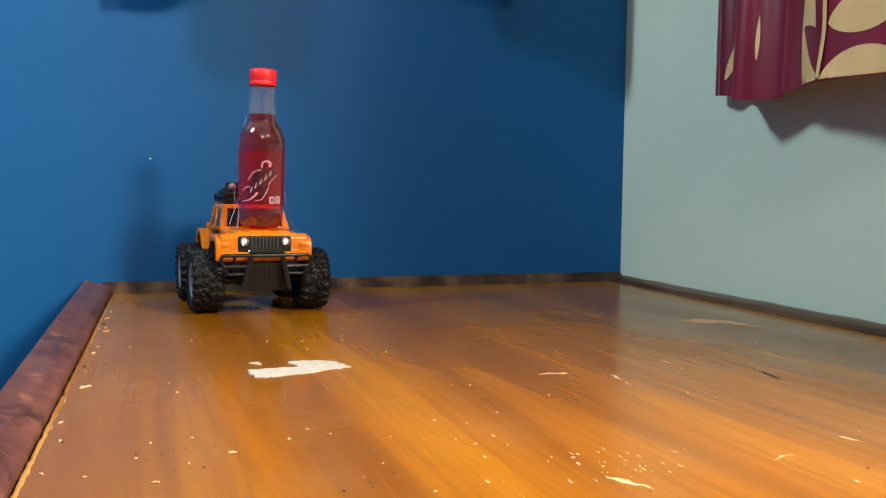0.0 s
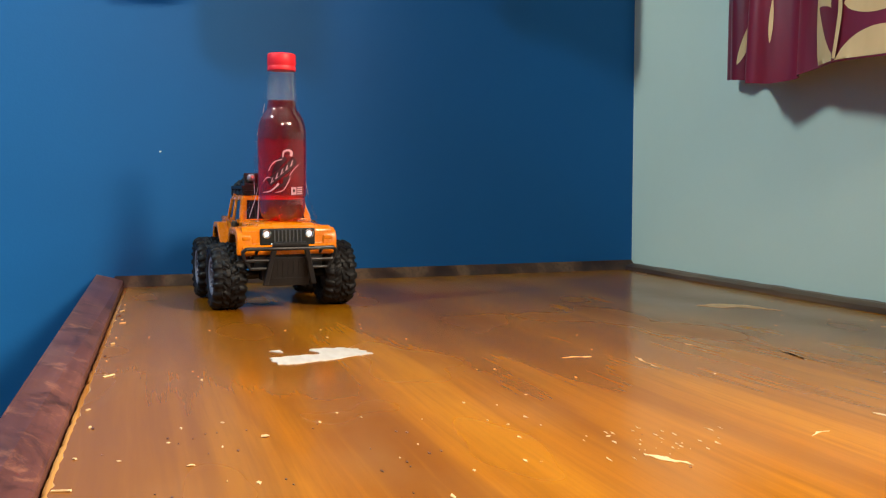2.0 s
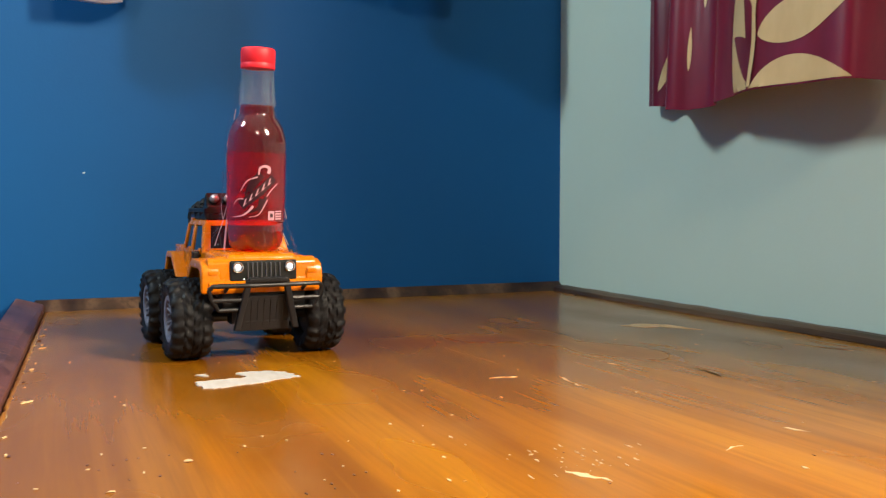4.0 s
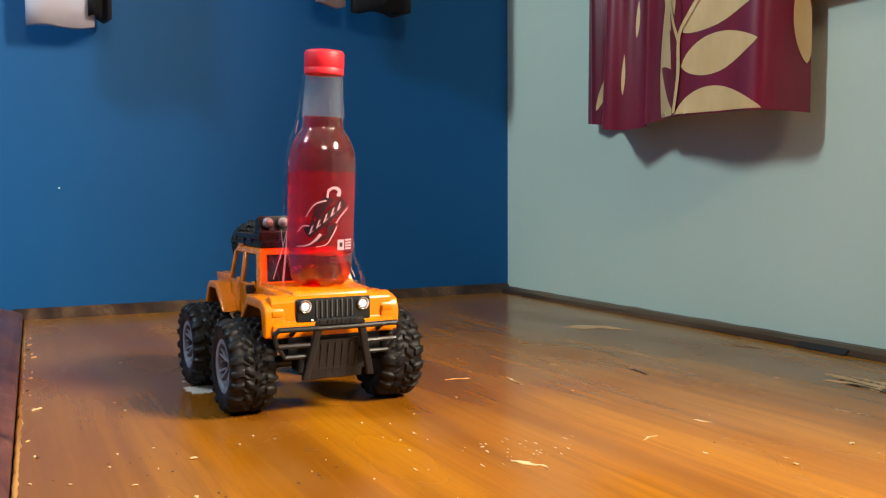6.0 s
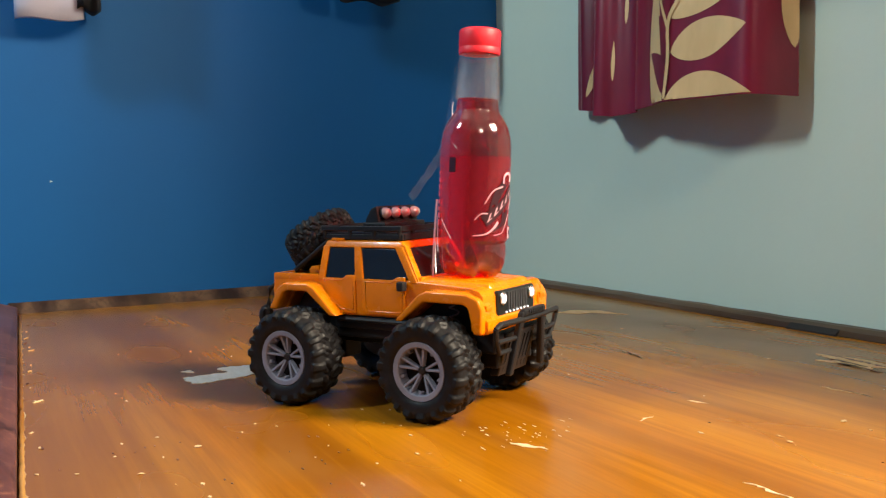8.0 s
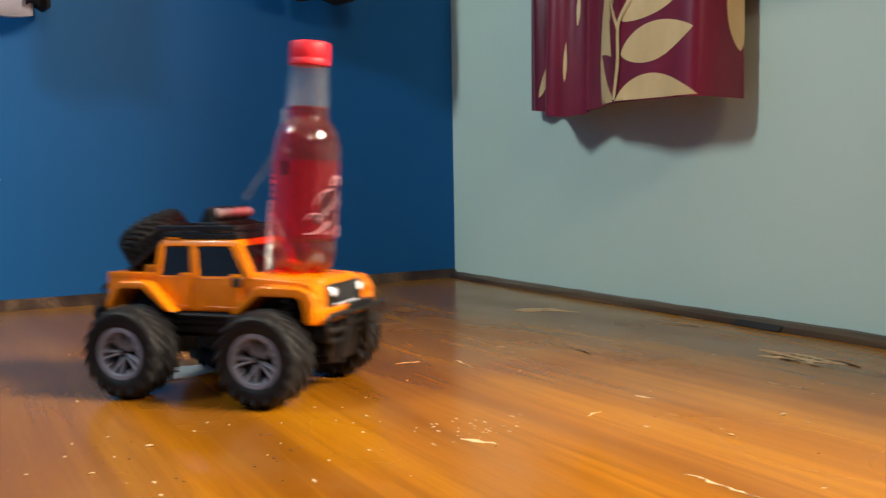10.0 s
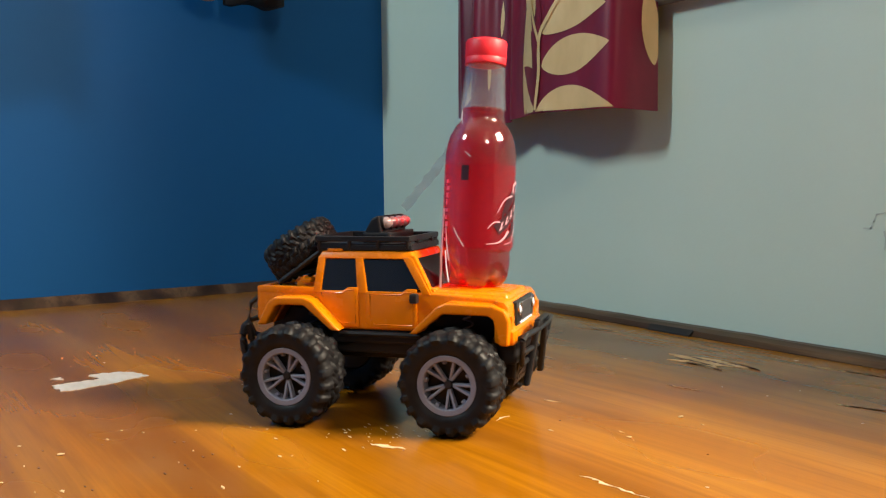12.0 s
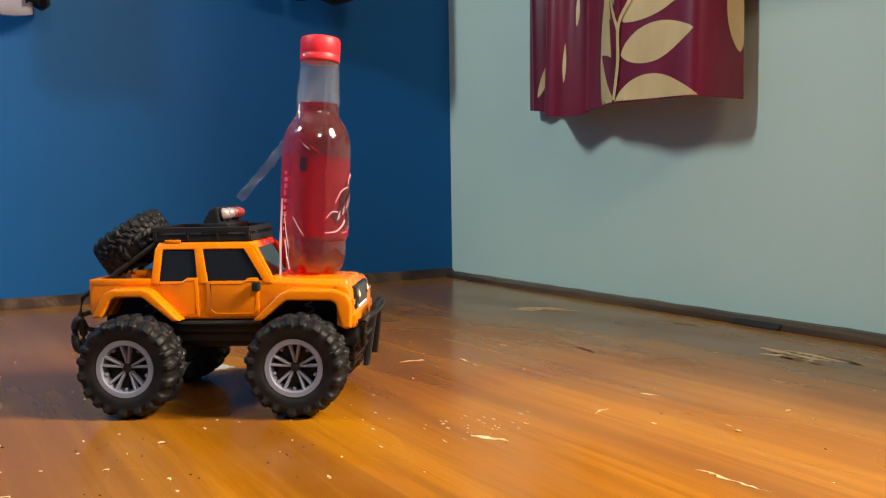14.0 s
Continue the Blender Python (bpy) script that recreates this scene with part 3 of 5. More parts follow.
def spline(points, steps):
    p = [Vector(q) for q in (points[0], *points, points[-1])]
    out = []
    for i in range(1, len(p) - 2):
        a, b, c, d = p[i - 1:i + 3]
        for k in range(steps):
            u = k / steps
            out.append(0.5 * (2 * b + (c - a) * u + (2 * a - 5 * b + 4 * c - d) * u * u + (3 * b - a - 3 * c + d) * u ** 3))
    return out + [p[-2]]


hem_line = spline(LINE, 28)
arc = [0.0]
for a, b in zip(hem_line, hem_line[1:]):
    arc.append(arc[-1] + (b - a).length)
WIDE = arc[-1]
FLAT = arc[6 * 28]


def along(s):
    """A length along an evenly hung hem, as a length along this folded one."""
    return s - 0.305 + FLAT if s > 0.28 else s * (FLAT - 0.025) / 0.28


def hem_z(s):
    return float(np.interp(s, (0, *[along(q) for q in (0.06, 0.12, 0.19, 0.25, 0.36, 0.50)], WIDE), (0.312, 0.306, 0.296, 0.289, 0.294, 0.296, 0.294, 0.291)))


def cloth(s, z, off=0.0):
    """A place on the curtain: s along its hem, z its height, off towards the room."""
    s = min(max(s, 0), WIDE)
    i = min(int(np.searchsorted(arc, s, side="right")) - 1, len(hem_line) - 2)
    u = (s - arc[i]) / (arc[i + 1] - arc[i])
    a, b = hem_line[i], hem_line[i + 1]
    p, d = a.lerp(b, u), (b - a).normalized()
    n = Vector((d.y, -d.x))
    if n.x > 0:
        n = -n
    k = 1.0 - 0.45 * min(max((z - 0.30) / 0.8, 0), 1)
    off += 0.0075 * noise.noise((s * 42.0, z * 1.6, 3.0)) * min(max((FLAT - s) / 0.06, 0), 1)
    return Vector((-0.030 + (p.x + 0.030) * k + n.x * off, p.y + n.y * off, z))


curtain = thing("curtain", "maroon satin curtain printed with large cream leaves", "curtain")
TOP = 1.12
bm = bmesh.new()
ns, nz = len(hem_line), 44
for off in (0.0, -0.0012):
    grid = [[bm.verts.new(cloth(arc[i], hem_z(arc[i]) + (TOP - hem_z(arc[i])) * (k / nz) ** 1.2, off)) for i in range(ns)] for k in range(nz + 1)]
    for k in range(nz):
        for i in range(ns - 1):
            bm.faces.new((grid[k][i], grid[k][i + 1], grid[k + 1][i + 1], grid[k + 1][i]))
part("cloth", bm, MAROON, curtain, smooth=True)


def leaf(base, tip, up, down, name="printed_leaf", mat=CREAM, off=0.0008, steps=26, across=6):
    """A leaf shape printed on the curtain, from base to tip in (s, z), bulging up and down by so many metres."""
    bm = bmesh.new()
    (sa, za), (sb, zb) = base, tip
    sa, sb = along(sa), along(sb)
    ds, dz = sb - sa, zb - za
    length = math.hypot(ds, dz)
    ns_, nz_ = -dz / length, ds / length
    grid = []
    for i in range(steps + 1):
        t = i / steps
        swell = math.sin(math.pi * t ** 0.85) ** 0.8 if 0 < t < 1 else 0.0
        row = []
        for k in range(across + 1):
            w = (-down + (up + down) * k / across) * swell
            s, z = sa + ds * t + ns_ * w, za + dz * t + nz_ * w
            row.append(bm.verts.new(cloth(s, max(z, hem_z(s) + 0.002), off)))
        grid.append(row)
    for i in range(steps):
        for k in range(across):
            bm.faces.new((grid[i][k], grid[i][k + 1], grid[i + 1][k + 1], grid[i + 1][k]))
    return part(name, bm, mat, curtain, smooth=True)


def ribbon(points, width, name="printed_stem"):
    bm = bmesh.new()
    fine = spline([(along(q), z) for q, z in points], 10)
    left, right = [], []
    for i, p in enumerate(fine):
        d = (fine[min(i + 1, len(fine) - 1)] - fine[max(i - 1, 0)]).normalized()
        n = Vector((-d.y, d.x)) * width / 2
        left.append(bm.verts.new(cloth(p.x - n.x, p.y - n.y, 0.0024)))
        right.append(bm.verts.new(cloth(p.x + n.x, p.y + n.y, 0.0024)))
    for i in range(len(fine) - 1):
        bm.faces.new((left[i], right[i], right[i + 1], left[i + 1]))
    return part(name, bm, CREAM, curtain, smooth=True)


for k in range(4):
    dz = 0.262 * k
    ribbon([(0.361, 0.300 + dz), (0.368, 0.350 + dz), (0.367, 0.400 + dz), (0.385, 0.428 + dz), (0.420, 0.470 + dz)] if k == 0 else
           [(0.368, 0.32 + dz), (0.368, 0.350 + dz), (0.367, 0.400 + dz), (0.385, 0.428 + dz), (0.420, 0.450 + dz)], 0.0065)
    ribbon([(0.366, 0.395 + dz), (0.350, 0.425 + dz), (0.335, 0.460 + dz)], 0.006)
    leaf((0.372, 0.360 + dz), (0.492, 0.381 + dz), 0.027, 0.024)
    leaf((0.372, 0.405 + dz), (0.486, 0.431 + dz), 0.036, 0.011)
    leaf((0.360, 0.293 + dz), (0.500, 0.295 + dz), 0.036, 0.0)
    leaf((0.352, 0.235 + dz), (0.322, 0.470 + dz), 0.032, 0.012, "printed_ground")
    leaf((0.345, 0.410 + dz), (0.338, 0.585 + dz), 0.034, 0.012, "printed_ground")
    leaf((0.361, 0.302 + dz), (0.312, 0.366 + dz), 0.004, 0.030, "printed_gap", MAROON, 0.0016)
    leaf((0.362, 0.362 + dz), (0.336, 0.446 + dz), 0.002, 0.018, "printed_gap", MAROON, 0.0016)
    leaf((0.364, 0.405 + dz), (0.352, 0.470 + dz), 0.002, 0.010, "printed_gap", MAROON, 0.0016)
    leaf((0.560, 0.350 + dz), (0.548, 0.460 + dz), 0.016, 0.014)
    leaf((0.190, 0.342 + dz), (0.192, 0.402 + dz), 0.003, 0.003)
    leaf((0.211, 0.425 + dz), (0.214, 0.480 + dz), 0.003, 0.004)
    leaf((0.062, 0.318 + dz), (0.080, 0.355 + dz), 0.008, 0.006)
    leaf((0.040, 0.330 + dz), (0.072, 0.412 + dz), 0.006, 0.008)
# rod that carries it
rod = thing("curtain_rod", "thin dark curtain rod on the mint wall above the window", "curtain rod")
part("rod", tube(bmesh.new(), [(-0.05, 0.0 - 0.10, TOP), (-0.05, -2.2, TOP)], 0.007, 12), BLACK, rod)
for y in (-0.14, -2.16):
    part("bracket", block(-0.052, -0.001, y - 0.006, y + 0.006, TOP - 0.006, TOP + 0.006), BLACK, rod)


# ---- clothes that hang on the blue wall ----
def garment(name, label, category, x0, x1, y, low, high, folds, depth, mat, seed, slope=0.0, lift=0.0):
    r = random.Random(seed)
    bm = bmesh.new()
    n, m = 40, 12
    phase = r.uniform(0, 6)
    hems = []
    for side in (0, 1):
        grid = []
        for k in range(m + 1):
            row = []
            for i in range(n + 1):
                u = i / n
                ends = math.sin(math.pi * u) ** 0.5
                yy = y - (depth * ends * (0.75 + 0.25 * math.sin(folds * math.tau * u + phase))) * (1 if side == 0 else -min(0.30, 0.02 / depth))
                hem = low + slope * u + (lift if side == 0 else 0.0) + 0.004 * math.sin(folds * 5 * u + phase)
                row.append(bm.verts.new((x0 + (x1 - x0) * u, yy, hem + (high - hem) * k / m)))
            grid.append(row)
        hems.append(grid[0])
        for k in range(m):
            for i in range(n):
                bm.faces.new((grid[k][i], grid[k][i + 1], grid[k + 1][i + 1], grid[k + 1][i]))
    for i in range(n):
        bm.faces.new((hems[0][i], hems[1][i], hems[1][i + 1], hems[0][i + 1]))
    bmesh.ops.remove_doubles(bm, verts=bm.verts, dist=0.0004)
    body = thing(name, label, category, "clothes on the wall")
    part("cloth", bm, mat, body, smooth=True)
    hook = bmesh.new()
    tube(hook, [((x0 + x1) / 2, -0.001, high - 0.01), ((x0 + x1) / 2, y, high - 0.012), ((x0 + x1) / 2, y, high + 0.01)], 0.003)
    part("hook", hook, BLACK, body)
    return body


garment("shirt", "pale lavender cotton shirt hanging on the blue wall", "shirt", -0.876, -0.776, -0.047, 0.452, 1.0, 1.0, 0.022, LAVENDER, 1, 0.010)
garment("trousers", "black cotton trousers hanging beside the pale shirt", "trousers", -0.790, -0.750, -0.038, 0.474, 1.0, 1.5, 0.05, DARKCLOTH, 2)
garment("shirt", "pinkish grey cotton shirt hanging on the blue wall", "shirt", -0.415, -0.360, -0.05, 0.527, 1.0, 1.0, 0.02, PINKCLOTH, 3)
garment("jacket", "black cotton jacket hanging high on the blue wall", "jacket", -0.350, -0.235, -0.05, 0.522, 1.05, 2.0, 0.06, DARKCLOTH, 5)


# ---- toy car ----
AXLE, HUB_Y, WHEEL_R = 0.0695, 0.070, 0.0422


def mirror_y(build):
    """A left and a right copy of one part."""
    return merged(build(1), build(-1))


def tyre_mesh(radius, half, bore, lugs):
    """Off-road tyre about the y axis, moulded in one piece: hooked tread blocks that run over the shoulders."""
    around, deep = lugs * 13, radius * 0.052
    profile = [(bore, -0.80, 0.0), (bore + radius * 0.08, -0.96, 0.0), (radius * 0.70, -1.0, 0.0), (radius * 0.76, -1.0, 0.0)]
    cross = 26
    for k in range(cross + 1):
        u = -1 + 2 * k / cross
        # rounded shoulders, a gently domed crown
        bow = abs(u)
        r = radius - deep - radius * (0.020 * bow ** 2 + 0.155 * max(0.0, (bow - 0.62) / 0.38) ** 2.2)
        side = u if bow < 0.62 else math.copysign(0.62 + 0.385 * math.sin((bow - 0.62) / 0.38 * math.pi / 2), u)
        profile.append((r, side, u if k not in (0, cross) else 0.0))
    profile += [(r, -w, 0.0) for r, w, q in profile[3::-1]]

    def step(a, b, v):
        t = min(max((v - a) / (b - a), 0.0), 1.0)
        return t * t * (3 - 2 * t)

    def block_height(u, turn):
        if u == 0.0:
            return 0.0
        s = 1 if u > 0 else -1
        bow = abs(u)
        wave = turn * lugs + 0.12 * math.sin(turn * math.tau * 5)
        wave += 0.10 * noise.noise((turn * lugs * 1.7, u * 3.0, 2.0))
        # shoulder block that leans forward and runs over the edge
        a = (wave + (0.0 if s > 0 else 0.5) + 0.45 * bow) % 1.0
        outer = step(0.05, 0.17, a) * (1 - step(0.50, 0.64, a)) * step(0.44, 0.54, bow)
        # hooked block towards the middle, set between them
        b = (wave + 0.40 + (0.0 if s > 0 else 0.5) - 0.95 * bow) % 1.0
        inner = step(0.04, 0.16, b) * (1 - step(0.46, 0.60, b)) * step(-0.02, 0.08, bow) * (1 - step(0.34, 0.44, bow))
        hook = step(0.62, 0.72, b) * (1 - step(0.84, 0.94, b)) * step(0.22, 0.30, bow) * (1 - step(0.50, 0.58, bow)) * 0.8
        return max(outer, inner, hook)

    bm = bmesh.new()
    rows = []
    for k in range(around):
        turn = k / around
        a = turn * math.tau
        row = []
        for r, w, u in profile:
            h = deep * block_height(u, turn)
            rr = r + h * (1.0 if abs(u) < 0.8 else 0.60)
            ww = w * half * (1 + (0.10 * block_height(u, turn) if abs(u) > 0.8 else 0.0))
            row.append(bm.verts.new((rr * math.cos(a), rr * math.sin(a), ww)))
        rows.append(row)
    n = len(profile)
    for k in range(around):
        a, b = rows[k], rows[(k + 1) % around]
        for i in range(n):
            j = (i + 1) % n
            bm.faces.new((a[i], b[i], b[j], a[j]))
    return moved(bm, pose(0, 0, 0, 90))


def make_wheel(car_ob):
    """Hub drum with tyre, spoked rim and centre cap; its outer face looks to -y."""
    drum = part("wheel", moved(lathe([(0, -0.014), (0.0212, -0.014), (0.0222, -0.012), (0.0222, 0.006), (0, 0.006)], 32), pose(0, 0, 0, 90)), BLACK, car_ob)
    part("tyre", tyre_mesh(WHEEL_R, 0.0195, 0.0222, 19), RUBBER, drum, "black off-road rubber tyre", True)
    ring = lathe([(0.0238, 0.0150), (0.0240, 0.0176), (0.0236, 0.0181), (0.0200, 0.0177), (0.0192, 0.0168), (0.0188, 0.0120), (0.0188, 0.004), (0.0224, 0.004), (0.0228, 0.012)], 48, True)
    part("rim", moved(ring, pose(0, 0, 0, 90)), SILVER, drum, "grey plastic rim", False)
    for k in range(5):
        for lean in (-13, 13):
            tilt = 0.0016 if lean < 0 else -0.0016
            bm = hull([(0.0035, -0.0013 + tilt * 0.3, 0.0085), (0.0192, -0.0015 + tilt * 0.4, 0.0110), (0.0192, 0.0015 + tilt * 0.4, 0.0110), (0.0035, 0.0013 + tilt * 0.3, 0.0085)],
                      [(0.0035, -0.0009 + tilt * 0.3, 0.0122), (0.0195, -0.0010 + tilt * 0.4, 0.0166), (0.0195, 0.0010 + tilt * 0.4, 0.0166), (0.0035, 0.0009 + tilt * 0.3, 0.0122)], 0.0003, 1)
            part("spoke", moved(bm, pose(0, 0, 0, 90) @ pose(0, 0, 0, 0, 0, 72 * k + lean)), SILVER, drum)
        part("rim_lug", moved(block(0.0165, 0.0195, -0.0013, 0.0013, 0.0105, 0.0150, 0.0004, 1), pose(0, 0, 0, 90) @ pose(0, 0, 0, 0, 0, 72 * k + 36)), SILVER, drum)
    part("hub_cap", moved(lathe([(0, 0.0135), (0.0028, 0.0135), (0.0040, 0.0120), (0.0046, 0.008), (0, 0.008)], 6), pose(0, 0, 0, 90)), BLACK, drum)
    return drum


car = thing("toy_car", "orange plastic toy off-road car with big black tyres on the table", "toy car")
core = [(-0.113, 0.080), (-0.115, 0.096), (-0.112, 0.1085), (-0.06, 0.1095), (0.045, 0.1095), (0.103, 0.106), (0.108, 0.100), (0.109, 0.074), (0.1035, 0.074),
        (0.099, 0.0930), (0.058, 0.0945), (0.035, 0.0765), (-0.037, 0.0765), (-0.062, 0.0970), (-0.088, 0.0970), (-0.098, 0.080)]
part("body", prism(core, -0.0465, 0.0465, 0.0032, 4), ORANGE, car, smooth=False)
front_arch = [(0.030, 0.0770), (0.0535, 0.1000), (0.062, 0.1035), (0.100, 0.1025), (0.110, 0.0985), (0.1140, 0.090), (0.1130, 0.0700), (0.1055, 0.0700), (0.1005, 0.0910),
              (0.0960, 0.0935), (0.0590, 0.0940), (0.0375, 0.0770)]
rear_arch = [(-0.031, 0.0770), (-0.0560, 0.1020), (-0.0640, 0.1050), (-0.0900, 0.1045), (-0.0970, 0.1000), (-0.1080, 0.0800), (-0.0995, 0.0800), (-0.0905, 0.0955),
             (-0.0860, 0.0975), (-0.0640, 0.0975), (-0.0390, 0.0770)]
for side in (1, -1):
    for outline, reach in ((front_arch, 0.0625), (rear_arch, 0.0610)):
        a, b = sorted((side * 0.0445, side * reach))
        part("fender", prism(outline, a, b, 0.0026, 4), ORANGE, car)
part("hood", hull([(0.043, -0.0440, 0.104), (0.109, -0.0370, 0.101), (0.109, 0.0370, 0.101), (0.043, 0.0440, 0.104)],
                  [(0.043, -0.0420, 0.1115), (0.106, -0.0345, 0.1085), (0.106, 0.0345, 0.1085), (0.043, 0.0420, 0.1115)], 0.0036, 4), ORANGE, car)
part("hood_rib", hull([(0.048, -0.020, 0.1100), (0.101, -0.0165, 0.1075), (0.101, 0.0165, 0.1075), (0.048, 0.020, 0.1100)],
                      [(0.049, -0.018, 0.1118), (0.099, -0.0150, 0.1092), (0.099, 0.0150, 0.1092), (0.049, 0.018, 0.1118)], 0.0008), ORANGE, car)

# cabin: roof, pillars and dark panes between them
LOWX, HIGHX = (-0.0605, 0.0445), (-0.0575, 0.0265)
LOWY, HIGHY = 0.0462, 0.0405
LOWZ, HIGHZ = 0.1080, 0.1385


def cabin_point(u, v, side):
    """A place on the cabin's flank: u from rear to front, v from sill to roof."""
    x0 = LOWX[0] + (HIGHX[0] - LOWX[0]) * v
    x1 = LOWX[1] + (HIGHX[1] - LOWX[1]) * v
    return Vector((x0 + (x1 - x0) * u, side * (LOWY + (HIGHY - LOWY) * v), LOWZ + (HIGHZ - LOWZ) * v))


def flank_slab(outline, side, inner, outer, bevel=0.0006):
    """A slab on the flank from (u, v) corners, between two depths."""
    bm = bmesh.new()
    a = [bm.verts.new(cabin_point(u, v, side) + Vector((0, side * inner, 0))) for u, v in outline]
    b = [bm.verts.new(cabin_point(u, v, side) + Vector((0, side * outer, 0))) for u, v in outline]
    n = len(a)
    bm.faces.new(a)
    bm.faces.new(b[::-1])
    for i in range(n):
        bm.faces.new((a[i], b[i], b[(i + 1) % n], a[(i + 1) % n]))
    bmesh.ops.recalc_face_normals(bm, faces=bm.faces)
    return soften(bm, bevel, 2) if bevel else bm


part("cabin_core", hull([(LOWX[0] + 0.003, -LOWY + 0.004, LOWZ - 0.004), (LOWX[1] - 0.004, -LOWY + 0.004, LOWZ - 0.004), (LOWX[1] - 0.004, LOWY - 0.004, LOWZ - 0.004), (LOWX[0] + 0.003, LOWY - 0.004, LOWZ - 0.004)],
                        [(HIGHX[0] + 0.003, -HIGHY + 0.004, HIGHZ), (HIGHX[1] - 0.003, -HIGHY + 0.004, HIGHZ), (HIGHX[1] - 0.003, HIGHY - 0.004, HIGHZ), (HIGHX[0] + 0.003, HIGHY - 0.004, HIGHZ)]), TINT, car, "dark cabin inside")
part("roof", hull([(HIGHX[0] - 0.001, -HIGHY - 0.0012, 0.1360), (HIGHX[1] + 0.0025, -HIGHY - 0.0012, 0.1360), (HIGHX[1] + 0.0025, HIGHY + 0.0012, 0.1360), (HIGHX[0] - 0.001, HIGHY + 0.0012, 0.1360)],
                  [(HIGHX[0] + 0.002, -HIGHY + 0.0015, 0.1425), (HIGHX[1] - 0.001, -HIGHY + 0.0015, 0.1425), (HIGHX[1] - 0.001, HIGHY - 0.0015, 0.1425), (HIGHX[0] + 0.002, HIGHY - 0.0015, 0.1425)], 0.0020, 3), ORANGE, car)
for side in (1, -1):
    for a, b, c, d in ((0.0, 0.065, 0.0, 0.075), (0.385, 0.470, 0.400, 0.480), (0.930, 1.0, 0.900, 1.0)):
        part("pillar", flank_slab([(a, -0.02), (b, -0.02), (d, 0.97), (c, 0.97)], side, -0.0045, 0.0012, 0.0009), ORANGE, car)
    part("window", flank_slab([(0.06, 0.03), (0.30, 0.03), (0.34, 0.13), (0.39, 0.13), (0.405, 0.90), (0.07, 0.90)], side, -0.004, -0.0006), TINT, car, "dark tinted side window")
    part("window", flank_slab([(0.465, 0.03), (0.78, 0.03), (0.82, 0.12), (0.94, 0.12), (0.905, 0.90), (0.475, 0.90)], side, -0.004, -0.0006), TINT, car, "dark tinted side window")
    for outline in ([(-0.0560, 0.1095), (-0.0330, 0.1095), (-0.0290, 0.1125), (-0.0195, 0.1125), (-0.0190, 0.0790), (-0.0350, 0.0790), (-0.0520, 0.0940)],
                    [(-0.0125, 0.1095), (0.0200, 0.1095), (0.0240, 0.1120), (0.0325, 0.1120), (0.0330, 0.0805), (0.0300, 0.0790), (-0.0080, 0.0790), (-0.0125, 0.0830)]):
        a, b = sorted((side * 0.0455, side * 0.0478))
        door = part("door", prism(outline, a, b, 0.0011, 2), ORANGE, car)
        ridge = bmesh.new()
        mid_x = sum(p[0] for p in outline) / len(outline)
        mid_z = sum(p[1] for p in outline) / len(outline)
        tube(ridge, [(mid_x + (x - mid_x) * 0.84, side * 0.0478, mid_z + (z - mid_z) * 0.84) for x, z in outline], 0.0005, 6, True)
        part("door_ridge", ridge, ORANGE, door)
    m = part("mirror", block(0.0285, 0.0350, *sorted((side * 0.0480, side * 0.0555)), 0.1010, 0.1090, 0.0014), BLACK, car, "black side mirror")
    part("mirror_arm", block(0.0300, 0.0335, *sorted((side * 0.0460, side * 0.0490)), 0.1030, 0.1060), BLACK, m)
# windscreen, rear pane and their header
part("windscreen", hull([(0.0415, -0.0400, 0.1100), (0.0432, -0.0400, 0.1100), (0.0432, 0.0400, 0.1100), (0.0415, 0.0400, 0.1100)],
                        [(0.0258, -0.0360, 0.1370), (0.0275, -0.0360, 0.1370), (0.0275, 0.0360, 0.1370), (0.0258, 0.0360, 0.1370)], 0.0004), TINT, car, "dark tinted windscreen")
for s in (1, -1):
    part("screen_frame", (hull([(0.0415, s * 0.0385, 0.1085), (0.0455, s * 0.0385, 0.1085), (0.0455, s * 0.0462, 0.1085), (0.0415, s * 0.0462, 0.1085)],
                                             [(0.0250, s * 0.0345, 0.1390), (0.0292, s * 0.0345, 0.1390), (0.0292, s * 0.0410, 0.1390), (0.0250, s * 0.0410, 0.1390)], 0.0006)), ORANGE, car)
part("scuttle", block(0.0400, 0.0470, -0.0440, 0.0440, 0.1060, 0.1122, 0.0016), ORANGE, car)
part("rear_pane", block(-0.0625, -0.0590, -0.0340, 0.0340, 0.1120, 0.1340, 0.0006), TINT, car)
part("roof_clip", block(-0.050, -0.036, -0.0400, -0.0330, 0.1415, 0.1445, 0.001), ORANGE, car)
# open bed behind the cabin
for s in (1, -1):
    part("bed_rail", (block(-0.112, -0.060, *sorted((s * 0.0405, s * 0.0470)), 0.1060, 0.1120, 0.0014)), ORANGE, car)
part("tailgate", block(-0.1155, -0.1105, -0.0440, 0.0440, 0.0820, 0.1115, 0.0014), ORANGE, car)
part("bed_step", merged(block(-0.084, -0.064, -0.030, 0.030, 0.106, 0.1150, 0.001), block(-0.078, -0.068, -0.036, -0.020, 0.1140, 0.1180, 0.001)), ORANGE, car)
for side in (1, -1):
    part("tail_lamp", block(-0.1165, -0.1130, *sorted((side * 0.0330, side * 0.0425)), 0.0900, 0.1010, 0.0008), material("smoked_lamp", (0.10, 0.05, 0.04), 0.2) if side > 0 else bpy.data.materials["smoked_lamp"], car)

